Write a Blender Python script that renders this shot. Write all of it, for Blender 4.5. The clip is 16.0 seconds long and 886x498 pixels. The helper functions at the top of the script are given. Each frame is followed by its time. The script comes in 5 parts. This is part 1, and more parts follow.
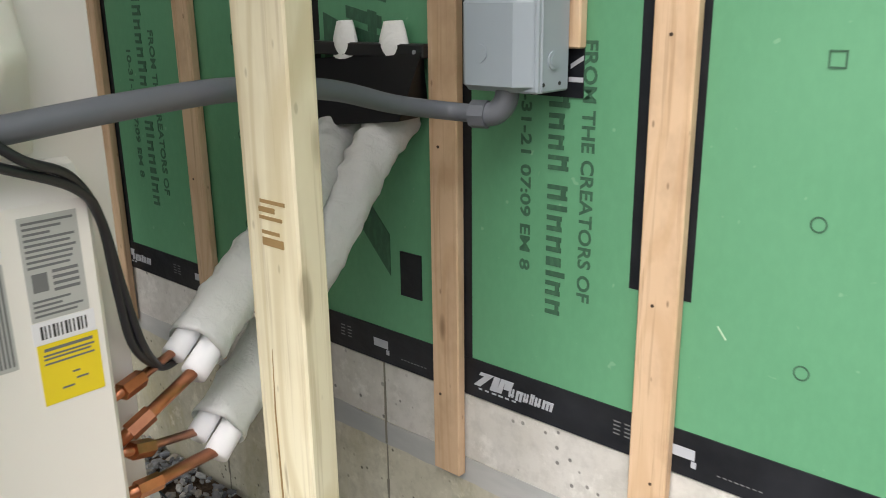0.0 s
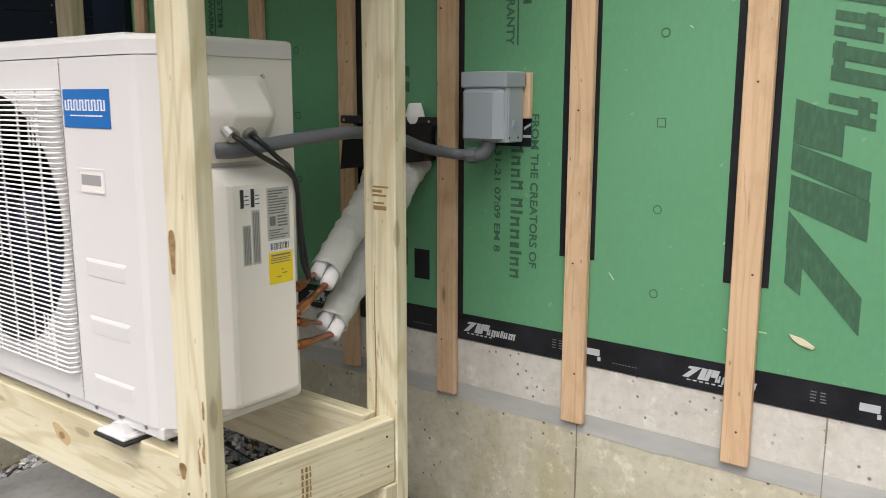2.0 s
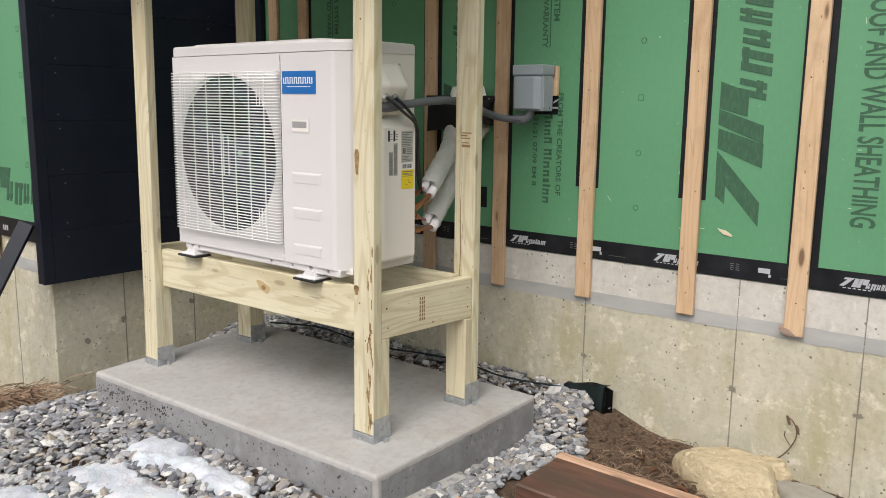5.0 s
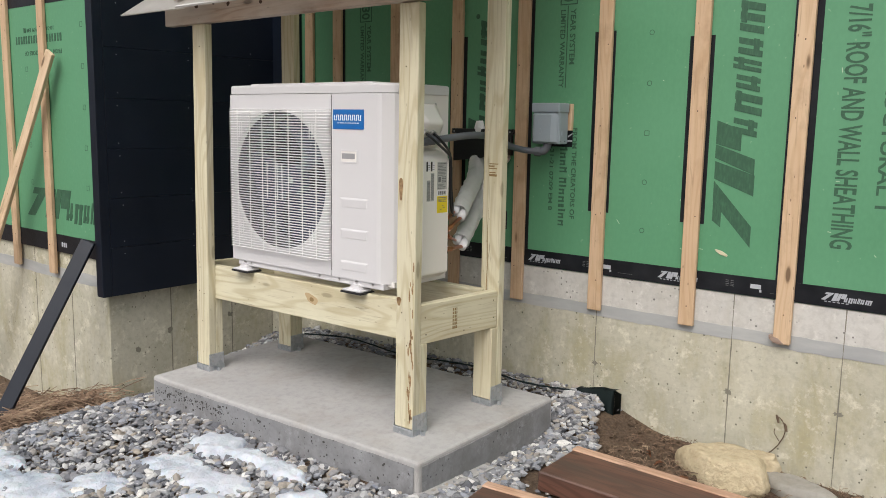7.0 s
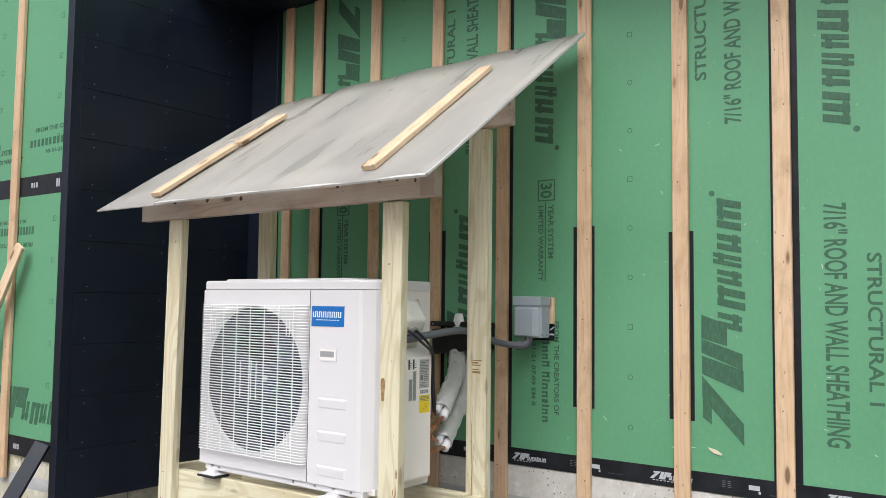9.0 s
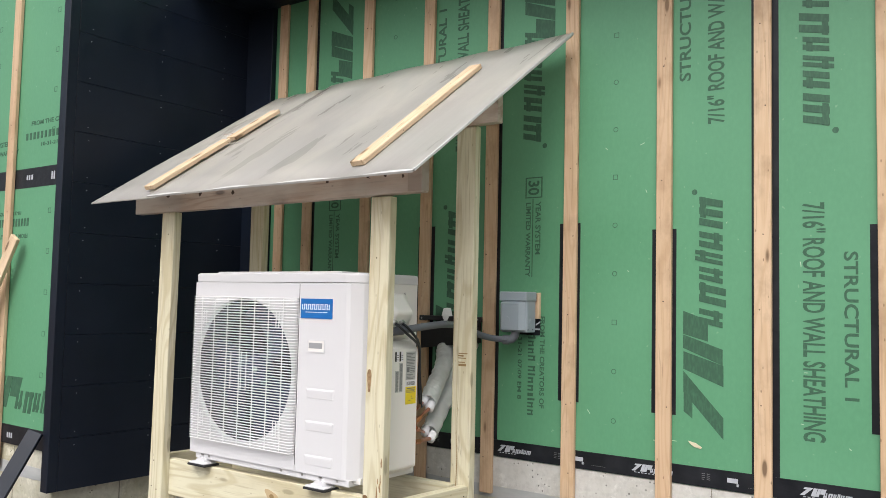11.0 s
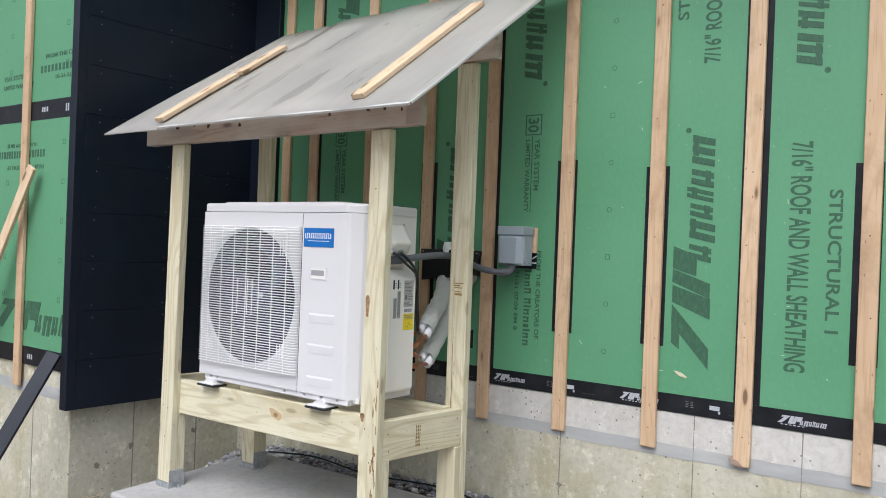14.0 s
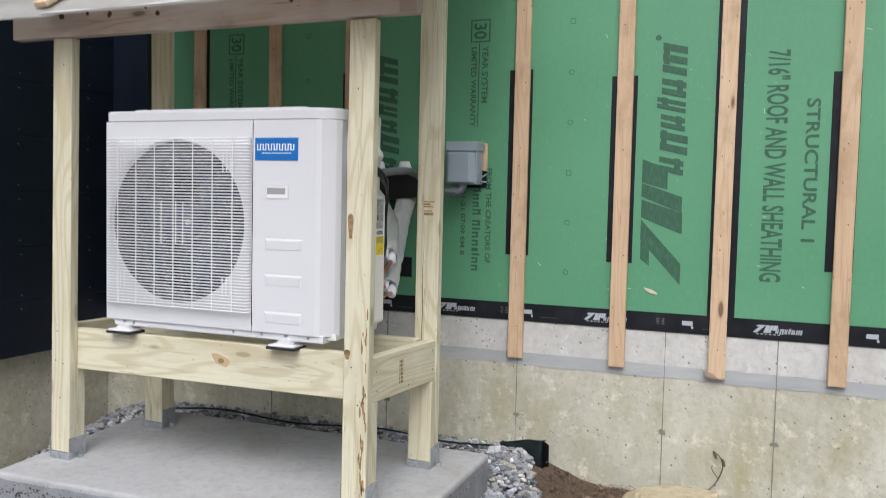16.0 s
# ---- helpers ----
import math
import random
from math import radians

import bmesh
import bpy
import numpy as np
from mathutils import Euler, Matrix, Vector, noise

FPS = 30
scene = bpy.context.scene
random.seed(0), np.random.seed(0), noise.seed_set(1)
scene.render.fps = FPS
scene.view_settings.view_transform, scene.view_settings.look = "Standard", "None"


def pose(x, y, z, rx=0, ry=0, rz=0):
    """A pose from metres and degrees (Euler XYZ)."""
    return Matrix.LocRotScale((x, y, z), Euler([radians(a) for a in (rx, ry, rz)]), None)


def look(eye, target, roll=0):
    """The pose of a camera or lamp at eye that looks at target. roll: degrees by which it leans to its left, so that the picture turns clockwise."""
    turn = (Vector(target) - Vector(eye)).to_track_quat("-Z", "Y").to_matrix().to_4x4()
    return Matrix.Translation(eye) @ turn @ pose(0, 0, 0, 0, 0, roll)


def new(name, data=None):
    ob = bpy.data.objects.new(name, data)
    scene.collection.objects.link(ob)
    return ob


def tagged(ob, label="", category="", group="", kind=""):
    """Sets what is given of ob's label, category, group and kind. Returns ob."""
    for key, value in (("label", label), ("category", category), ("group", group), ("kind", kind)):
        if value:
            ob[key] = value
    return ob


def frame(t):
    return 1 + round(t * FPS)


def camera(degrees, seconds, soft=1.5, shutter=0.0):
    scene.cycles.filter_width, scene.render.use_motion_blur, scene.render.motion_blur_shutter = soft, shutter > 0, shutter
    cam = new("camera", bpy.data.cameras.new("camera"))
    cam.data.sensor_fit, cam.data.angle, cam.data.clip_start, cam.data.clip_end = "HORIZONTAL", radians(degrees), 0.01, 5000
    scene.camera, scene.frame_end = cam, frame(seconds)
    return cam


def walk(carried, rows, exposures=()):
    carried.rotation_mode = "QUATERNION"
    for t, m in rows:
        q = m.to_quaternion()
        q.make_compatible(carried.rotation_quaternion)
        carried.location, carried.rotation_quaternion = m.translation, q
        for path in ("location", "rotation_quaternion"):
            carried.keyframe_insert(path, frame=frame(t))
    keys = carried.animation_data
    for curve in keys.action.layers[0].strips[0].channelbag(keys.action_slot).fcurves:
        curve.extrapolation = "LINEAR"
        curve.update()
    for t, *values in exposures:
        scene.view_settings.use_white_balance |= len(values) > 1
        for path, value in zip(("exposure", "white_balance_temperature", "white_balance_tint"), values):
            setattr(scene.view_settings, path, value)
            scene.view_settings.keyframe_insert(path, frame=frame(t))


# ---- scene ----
cam = camera(55.8, 16.0, soft=0.8, shutter=0.4)
PATH = [
    (0, (-0.014, -1.065, 1.353), (-1.297, 0.36, 0.785), -0.8),
    (0.5, (0.088, -1.248, 1.361), (-1.13, 0.252, 0.844), -0.6),
    (1, (0.277, -1.454, 1.352), (-0.968, 0.05, 0.917), -0.6),
    (1.5, (0.399, -1.647, 1.372), (-0.842, -0.126, 0.986), -0.0),
    (2, (0.452, -1.856, 1.336), (-0.749, -0.296, 0.981), 0.1),
    (2.5, (0.548, -1.991, 1.352), (-0.648, -0.423, 1.018), 0.0),
    (3, (0.657, -2.12, 1.335), (-0.572, -0.569, 1.043), 0.9),
    (3.5, (0.664, -2.288, 1.317), (-0.547, -0.722, 1.034), 1.0),
    (4, (0.73, -2.5, 1.298), (-0.483, -0.939, 0.994), 0.4),
    (4.5, (0.915, -2.693, 1.251), (-0.322, -1.16, 0.905), 0.7),
    (7, (1.196, -3.243, 1.303), (-0.043, -1.701, 1.008), 1.0),
    (7.5, (1.191, -3.24, 1.309), (-0.062, -1.696, 1.091), 1.0),
    (8, (1.183, -3.227, 1.322), (-0.061, -1.663, 1.244), 1.1),
    (8.5, (1.139, -3.224, 1.345), (-0.081, -1.639, 1.388), 1.1),
    (9, (1.083, -3.207, 1.364), (-0.106, -1.604, 1.496), 0.7),
    (11.5, (1.16, -3.238, 1.349), (-0.024, -1.631, 1.473), 1.4),
    (12, (1.164, -3.229, 1.353), (-0.03, -1.629, 1.461), 1.2),
    (12.5, (1.177, -3.233, 1.346), (-0.031, -1.641, 1.437), 1.1),
    (13, (1.207, -3.245, 1.346), (-0.015, -1.663, 1.405), 1.1),
    (13.5, (1.236, -3.257, 1.322), (0.007, -1.679, 1.345), 1.6),
    (14, (1.274, -3.282, 1.297), (0.061, -1.691, 1.292), 2.2),
    (14.5, (1.248, -3.266, 1.296), (0.062, -1.656, 1.252), 2.8),
    (15, (1.038, -3.301, 1.279), (-0.072, -1.638, 1.231), 3.2),
    (15.5, (0.731, -3.321, 1.247), (-0.197, -1.551, 1.175), 1.4),
    (16, (0.444, -3.357, 1.161), (-0.289, -1.5, 1.043), 1.3),
]
walk(cam, [(t, look(eye, target, roll)) for t, eye, target, roll in PATH],
     [(0.0, 0.84, 6500, 10), (0.5, 0.68, 6500, 10), (1.0, 0.52, 6500, 10), (2.5, 0.29, 6700, 10), (4.5, 0.25, 6700, 10), (7.4, 0.13, 6450, 10), (8.1, 0.28, 6050, 10), (9.0, 0.42, 6250, 10), (11.5, 0.42, 6350, 10), (13.0, 0.36, 6250, 10), (14.0, 0.31, 6000, 10), (16.0, 0.21, 6000, 10)])
# ---- world and light: bright overcast day ----
world = bpy.data.worlds.new("world")
scene.world = world
world.use_nodes = True
wn, wl = world.node_tree.nodes, world.node_tree.links
sky = wn.new("ShaderNodeTexSky")
sky.sky_type, sky.sun_disc = "NISHITA", False
sky.sun_elevation, sky.sun_rotation = radians(52.4), radians(162.8)
sky.air_density, sky.dust_density, sky.ozone_density = 1.0, 6.0, 1.0
grey = wn.new("ShaderNodeHueSaturation")
grey.inputs["Saturation"].default_value = 0.48
wl.new(sky.outputs[0], grey.inputs["Color"])
wl.new(grey.outputs[0], wn["Background"].inputs["Color"])
wn["Background"].inputs["Strength"].default_value = 0.15
sun_data = bpy.data.lights.new("sun", "SUN")
sun_data.energy, sun_data.angle, sun_data.color = 1.0, radians(50), (1.0, 0.985, 0.96)
sun = new("sun", sun_data)
sun.matrix_world = look((1.3, -5.8, 9.0), (-0.5, 0, 0.5))

# ---- materials ----


class Mat:
    """A node material built line by line."""

    def __init__(self, name, rough=0.6, metal=0.0, color=(0.5, 0.5, 0.5)):
        self.m = bpy.data.materials.new(name)
        self.m.use_nodes = True
        self.n, self.l = self.m.node_tree.nodes, self.m.node_tree.links
        self.b = self.n["Principled BSDF"]
        self.b.inputs["Roughness"].default_value = rough
        self.b.inputs["Metallic"].default_value = metal
        self.b.inputs["Base Color"].default_value = (*color, 1)
        self.co = self.n.new("ShaderNodeTexCoord").outputs["Object"]

    def shift(self):
        """Coordinates moved by a random amount for each object."""
        info, comb, add = self.n.new("ShaderNodeObjectInfo"), self.n.new("ShaderNodeCombineXYZ"), self.n.new("ShaderNodeVectorMath")
        mul = self.n.new("ShaderNodeMath")
        mul.operation = "MULTIPLY"
        mul.inputs[1].default_value = 37.0
        self.l.new(info.outputs["Random"], mul.inputs[0])
        for i in range(3):
            self.l.new(mul.outputs[0], comb.inputs[i])
        self.l.new(self.co, add.inputs[0])
        self.l.new(comb.outputs[0], add.inputs[1])
        self.co = add.outputs[0]
        return self

    def scaled(self, s):
        mp = self.n.new("ShaderNodeMapping")
        mp.inputs["Scale"].default_value = s
        self.l.new(self.co, mp.inputs["Vector"])
        return mp.outputs[0]

    def noise(self, scale, detail=4, stretch=None, rough=0.55, dist=0.0):
        t = self.n.new("ShaderNodeTexNoise")
        t.inputs["Scale"].default_value, t.inputs["Detail"].default_value = scale, detail
        t.inputs["Roughness"].default_value, t.inputs["Distortion"].default_value = rough, dist
        self.l.new(self.scaled(stretch) if stretch else self.co, t.inputs["Vector"])
        return t.outputs["Fac"]

    def voronoi(self, scale, stretch=None, out="Distance"):
        t = self.n.new("ShaderNodeTexVoronoi")
        t.inputs["Scale"].default_value = scale
        self.l.new(self.scaled(stretch) if stretch else self.co, t.inputs["Vector"])
        return t.outputs[out]

    def contour(self, value, k):
        """Bands along the contour lines of a value."""
        a, b, c = (self.n.new("ShaderNodeMath") for _ in range(3))
        a.operation, b.operation, c.operation = "MULTIPLY", "SINE", "MULTIPLY_ADD"
        a.inputs[1].default_value, c.inputs[1].default_value, c.inputs[2].default_value = k, 0.5, 0.5
        self.l.new(value, a.inputs[0])
        self.l.new(a.outputs[0], b.inputs[0])
        self.l.new(b.outputs[0], c.inputs[0])
        return c.outputs[0]

    def wave(self, scale, dist, stretch=None, dscale=1.0):
        t = self.n.new("ShaderNodeTexWave")
        t.bands_direction = "Z"
        t.inputs["Scale"].default_value, t.inputs["Distortion"].default_value = scale, dist
        t.inputs["Detail"].default_value, t.inputs["Detail Scale"].default_value = 2, dscale
        self.l.new(self.scaled(stretch) if stretch else self.co, t.inputs["Vector"])
        return t.outputs["Fac"]

    def ramp(self, fac, *stops):
        r = self.n.new("ShaderNodeValToRGB")
        e = r.color_ramp.elements
        while len(e) < len(stops):
            e.new(0.5)
        for el, (p, c) in zip(e, stops):
            el.position = p
            el.color = (*c, 1) if isinstance(c, tuple) else (c, c, c, 1)
        self.l.new(fac, r.inputs[0])
        return r.outputs[0]

    def mix(self, fac, a, b, how="MIX"):
        x = self.n.new("ShaderNodeMix")
        x.data_type, x.blend_type = "RGBA", how
        for sock, v in ((x.inputs[0], fac), (x.inputs[6], a), (x.inputs[7], b)):
            if isinstance(v, tuple):
                sock.default_value = (*v, 1)
            elif isinstance(v, (int, float)):
                sock.default_value = v
            else:
                self.l.new(v, sock)
        return x.outputs[2]

    def random(self):
        return self.n.new("ShaderNodeObjectInfo").outputs["Random"]

    def color(self, c):
        self.l.new(c, self.b.inputs["Base Color"])
        return self

    def roughness(self, fac, lo, hi):
        self.l.new(self.ramp(fac, (0.3, lo), (0.7, hi)), self.b.inputs["Roughness"])
        return self

    def bump(self, h, strength=0.3, dist=0.002):
        bp = self.n.new("ShaderNodeBump")
        bp.inputs["Strength"].default_value, bp.inputs["Distance"].default_value = strength, dist
        self.l.new(h, bp.inputs["Height"])
        self.l.new(bp.outputs[0], self.b.inputs["Normal"])
        return self


def wood(name, pale, mid, dark, knots=1.0, weather=None, rough=0.72, tints=0.0, checks=0.45, dirt=0.25):
    """Sawn softwood with the grain along local x."""
    w = Mat(name, rough).shift()
    fine = w.noise(60, 5, (0.05, 1, 1), 0.6)
    ring = w.contour(w.noise(5.5, 2, (0.13, 1, 1), 0.4), 105.0)
    broad = w.noise(3.0, 3, (0.5, 2, 2))
    c = w.mix(w.ramp(ring, (0.55, 0.0), (0.95, 0.62)), pale, mid)
    c = w.mix(w.ramp(fine, (0.5, 0.0), (0.75, 0.55)), c, mid)
    c = w.mix(w.ramp(broad, (0.45, 0.0), (0.8, 0.5)), c, dark)
    c = w.mix(w.ramp(w.noise(130, 3, (0.03, 1, 1)), (0.56, 0.0), (0.68, 0.4)), c, tuple(v * 0.75 for v in dark))
    c = w.mix(w.ramp(w.noise(34, 4, (0.09, 1, 1), 0.6, 0.4), (0.66, 0.0), (0.72, checks)), c, tuple(v * 0.5 for v in dark))
    c = w.mix(w.ramp(w.noise(5, 5, (0.7, 1, 1), 0.65), (0.50, 0.0), (0.70, dirt)), c, tuple(v * 0.55 for v in dark))
    kn = w.voronoi(1.0, (3.2, 11, 11))
    c = w.mix(w.ramp(kn, (0.10, 0.4 * knots), (0.19, 0.0)), c, dark)
    c = w.mix(w.ramp(kn, (0.075, knots), (0.12, 0.0)), c, tuple(v * 0.35 for v in dark))
    speck = w.voronoi(1.0, (14, 34, 34))
    c = w.mix(w.ramp(speck, (0.06, 0.7 * knots), (0.10, 0.0)), c, tuple(v * 0.3 for v in dark))
    if weather:
        c = w.mix(w.ramp(w.noise(9, 5, (0.3, 1, 1)), (0.38, 0.0), (0.62, 0.85)), c, weather)
    if tints:
        c = w.mix(w.ramp(w.random(), (0.0, 0.0), (1.0, tints)), c, dark)
    return w.color(c).bump(fine, 0.25, 0.0015).m


M_PT = wood("treated_pine", (0.67, 0.635, 0.475), (0.50, 0.44, 0.275), (0.45, 0.37, 0.225), 0.5, tints=0.25, checks=0.7, dirt=0.16)
M_FUR = wood("spruce_furring", (0.69, 0.515, 0.345), (0.59, 0.41, 0.25), (0.42, 0.265, 0.15), 1.0, tints=0.45, checks=0.5, dirt=0.55)
M_BATTEN = wood("spruce_batten", (0.69, 0.53, 0.36), (0.60, 0.43, 0.27), (0.44, 0.28, 0.15), 0.9)
M_OLD = wood("weathered_pine", (0.56, 0.45, 0.37), (0.42, 0.30, 0.23), (0.20, 0.10, 0.065), 1.0, (0.60, 0.55, 0.50), checks=0.8, dirt=0.5)
M_SLEEPER = wood("wet_brown_timber", (0.15, 0.07, 0.048), (0.08, 0.035, 0.024), (0.03, 0.017, 0.012), 0.4, (0.055, 0.042, 0.034), rough=0.5)
M_SLEEPER_EDGE = wood("bare_timber_edge", (0.50, 0.33, 0.23), (0.40, 0.24, 0.15), (0.25, 0.13, 0.08), 0.4, rough=0.7)


def sheathing(name):
    g = Mat(name, 0.52)
    fibre = g.noise(70, 4, (1, 1, 0.55), 0.6)
    broad = g.noise(1.7, 4)
    strand = g.voronoi(55, (1, 1, 0.35), "Color")
    c = g.mix(g.ramp(broad, (0.3, 0.0), (0.7, 1.0)), (0.092, 0.275, 0.145), (0.112, 0.312, 0.172))
    c = g.mix(g.ramp(fibre, (0.4, 0.0), (0.75, 0.4)), c, (0.128, 0.345, 0.19))
    dust = g.ramp(g.noise(38, 2), (0.70, 0.0), (0.74, 0.5))
    c = g.mix(dust, c, (0.24, 0.42, 0.27))
    return g.color(c).roughness(broad, 0.42, 0.6).bump(g.mix(0.5, fibre, strand), 0.22, 0.0012).m


M_GREEN = sheathing("green_sheathing")
ink = Mat("dark_green_ink", 0.6)
M_INK = ink.color(ink.mix(ink.ramp(ink.noise(120, 4, (1, 1, 0.3)), (0.45, 0.0), (0.75, 0.35)), (0.034, 0.100, 0.058), (0.080, 0.24, 0.12))).m
tape = Mat("black_flashing_tape", 0.38)
M_TAPE = tape.color(tape.ramp(tape.noise(12, 4), (0.35, (0.0065, 0.0075, 0.0105)), (0.75, (0.018, 0.020, 0.025)))).bump(tape.noise(22, 4, (1, 1, 2)), 0.35, 0.004).m
tape.b.inputs["Specular IOR Level"].default_value = 0.3
M_WHITEINK = Mat("pale_print", 0.6, color=(0.42, 0.44, 0.48)).m


def concrete(name, pale, mid, stain, stainy=0.6, pits=True, scale=1.0, paste_on=0.65):
    k = Mat(name, 0.85)
    broad, fine = k.noise(2.2 * scale, 6, None, 0.62), k.noise(34, 6, None, 0.65)
    runs = k.noise(3.2, 7, (1.4, 1.4, 0.62), 0.68, 0.3)
    c = k.mix(k.ramp(broad, (0.32, 0.0), (0.68, 1.0)), mid, pale)
    c = k.mix(k.ramp(runs, (0.46, 0.0), (0.7, stainy)), c, stain)
    c = k.mix(k.ramp(fine, (0.46, 0.0), (0.74, 0.5)), c, tuple(v * 0.68 for v in mid))
    h = fine
    if pits:
        paste = k.ramp(k.noise(11, 9, None, 0.75), (0.54, 0.0), (0.64, paste_on))
        c = k.mix(paste, c, tuple(v * 1.2 for v in pale))
        small = k.mix(1.0, k.ramp(k.voronoi(34), (0.10, 1.0), (0.16, 0.0)), k.ramp(k.noise(5, 4), (0.44, 0.0), (0.54, 1.0)), "MULTIPLY")
        large = k.mix(1.0, k.ramp(k.voronoi(13), (0.045, 1.0), (0.075, 0.0)), k.ramp(k.noise(6, 2), (0.52, 0.0), (0.56, 1.0)), "MULTIPLY")
        hole = k.mix(1.0, small, large, "ADD")
        c = k.mix(hole, c, tuple(v * 0.38 for v in mid))
        h = k.mix(hole, fine, (0.0, 0.0, 0.0))
    return k.color(c).bump(h, 0.45, 0.004).m


M_WALLCON = concrete("stained_foundation_concrete", (0.60, 0.58, 0.485), (0.42, 0.405, 0.315), (0.37, 0.335, 0.20), 0.85)
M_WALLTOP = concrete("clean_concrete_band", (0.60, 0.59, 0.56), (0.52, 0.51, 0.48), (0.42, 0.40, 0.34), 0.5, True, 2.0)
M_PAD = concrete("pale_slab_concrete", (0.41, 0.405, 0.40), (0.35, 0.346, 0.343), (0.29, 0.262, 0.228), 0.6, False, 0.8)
M_PADSIDE = concrete("dark_formed_edge", (0.28, 0.285, 0.30), (0.205, 0.207, 0.215), (0.14, 0.135, 0.13), 0.7, True, 2.4)
M_JOINT = Mat("joint_shadow", 0.9, color=(0.215, 0.205, 0.165)).m
sealm = Mat("grey_sealer_band", 0.6)
M_SEAL = sealm.color(sealm.ramp(sealm.noise(6, 5, (0.5, 1, 2)), (0.32, (0.47, 0.475, 0.465)), (0.5, (0.385, 0.395, 0.395)), (0.72, (0.31, 0.32, 0.325)))).m
black = Mat("black_painted_siding", 0.42)
M_BLACK = black.color(black.ramp(black.noise(4, 5), (0.3, (0.0036, 0.0068, 0.0148)), (0.75, (0.0062, 0.0106, 0.0215)))).roughness(black.noise(9, 4), 0.34, 0.5).bump(black.noise(160, 3), 0.12, 0.001).m
black.b.inputs["Specular IOR Level"].default_value = 0.36
M_FASTENER = Mat("bare_fastener", 0.5, color=(0.30, 0.31, 0.33)).m


def paint(name, col, rough=0.38, dirt=0.05, tex=220):
    p = Mat(name, rough)
    c = p.mix(p.ramp(p.noise(5, 5), (0.45, 0.0), (0.8, dirt)), col, tuple(v * 0.55 for v in col))
    return p.color(c).bump(p.noise(tex, 2), 0.05, 0.0006).m


M_WHITE = paint("white_enamel", (0.64, 0.635, 0.65))
M_BEIGE = paint("warm_grey_enamel", (0.76, 0.74, 0.715), 0.42)
M_COVER = paint("ivory_plastic", (0.82, 0.795, 0.76), 0.45)
M_WIRE = paint("white_coated_wire", (0.82, 0.82, 0.82), 0.4)
M_DARK = Mat("dark_interior", 0.7, color=(0.012, 0.013, 0.016)).m
M_FAN = Mat("slate_fan_plastic", 0.34, color=(0.020, 0.029, 0.070)).m
M_BELL = paint("grey_bell_mouth", (0.055, 0.055, 0.062), 0.45)
M_BLUE = paint("blue_badge", (0.003, 0.125, 0.42), 0.5, 0.0)
M_LABELWHITE = Mat("white_badge_print", 0.5, color=(0.85, 0.87, 0.9)).m
M_YELLOW = paint("yellow_sticker", (0.80, 0.63, 0.015), 0.45, 0.0)
M_SILVERLABEL = paint("silver_sticker", (0.46, 0.47, 0.46), 0.4, 0.1)
M_PAPER = paint("white_sticker", (0.78, 0.78, 0.82), 0.5, 0.0)
# grey that carries the shade inside the grip slot
M_POCKET = Mat("grip_slot_shade", 0.6, color=(0.30, 0.30, 0.31)).m
M_PRINT = Mat("grey_print", 0.6, color=(0.16, 0.165, 0.17)).m
M_BLACKPRINT = Mat("black_print", 0.6, color=(0.03, 0.03, 0.03)).m
M_BROWNPRINT = Mat("brown_stamp", 0.8, color=(0.26, 0.17, 0.07)).m
M_GREYBOX = paint("grey_box_enamel", (0.31, 0.36, 0.40), 0.4, 0.15)
M_CONDUIT = paint("grey_pvc_jacket", (0.115, 0.125, 0.145), 0.5, 0.3)
M_CABLE = Mat("black_cable_jacket", 0.4, color=(0.012, 0.013, 0.017)).m
steel = Mat("galvanised_steel", 0.42, 0.85)
M_STEEL = steel.color(steel.ramp(steel.voronoi(60, None, "Color"), (0.2, (0.42, 0.45, 0.48)), (0.8, (0.56, 0.58, 0.61)))).m
M_CHROME = Mat("bright_zinc", 0.38, 1.0, (0.5, 0.5, 0.5)).m
cop = Mat("copper_tube", 0.3, 1.0)
M_COPPER = cop.color(cop.ramp(cop.noise(30, 4), (0.3, (0.62, 0.27, 0.14)), (0.7, (0.42, 0.17, 0.09)))).m
M_FOAM = paint("white_pipe_foam", (0.76, 0.76, 0.78), 0.7, 0.2)
wr = Mat("white_vinyl_wrap", 0.5)
M_WRAP = wr.color(wr.ramp(wr.noise(14, 5), (0.3, (0.93, 0.93, 0.92)), (0.72, (0.86, 0.86, 0.85)))).bump(wr.noise(34, 5, (1, 1, 1), 0.6, 1.2), 0.4, 0.010).m
M_RUBBER = Mat("black_rubber", 0.7, color=(0.014, 0.014, 0.015)).m
M_MEMBRANE = paint("black_membrane", (0.012, 0.012, 0.014), 0.35, 0.2)
rf = Mat("weathered_grey_panel", 0.42)
_streak = rf.noise(3.5, 4, (3.0, 0.5, 0.5), 0.55, 0.4)
_blot = rf.noise(1.5, 6, (2.6, 1.0, 1.0), 0.6, 0.5)
_rc = rf.mix(rf.ramp(_streak, (0.34, 0.0), (0.66, 1.0)), (0.46, 0.443, 0.422), (0.60, 0.582, 0.558))
_rc = rf.mix(rf.ramp(_blot, (0.46, 0.0), (0.66, 0.75)), _rc, (0.74, 0.71, 0.64))
_flute = rf.noise(120, 2, (1, 0.012, 0.012))
_rc = rf.mix(rf.ramp(_flute, (0.42, 0.0), (0.62, 0.22)), _rc, (0.66, 0.64, 0.61))
M_ROOF = rf.color(_rc).roughness(_streak, 0.24, 0.42).bump(_flute, 0.2, 0.002).m
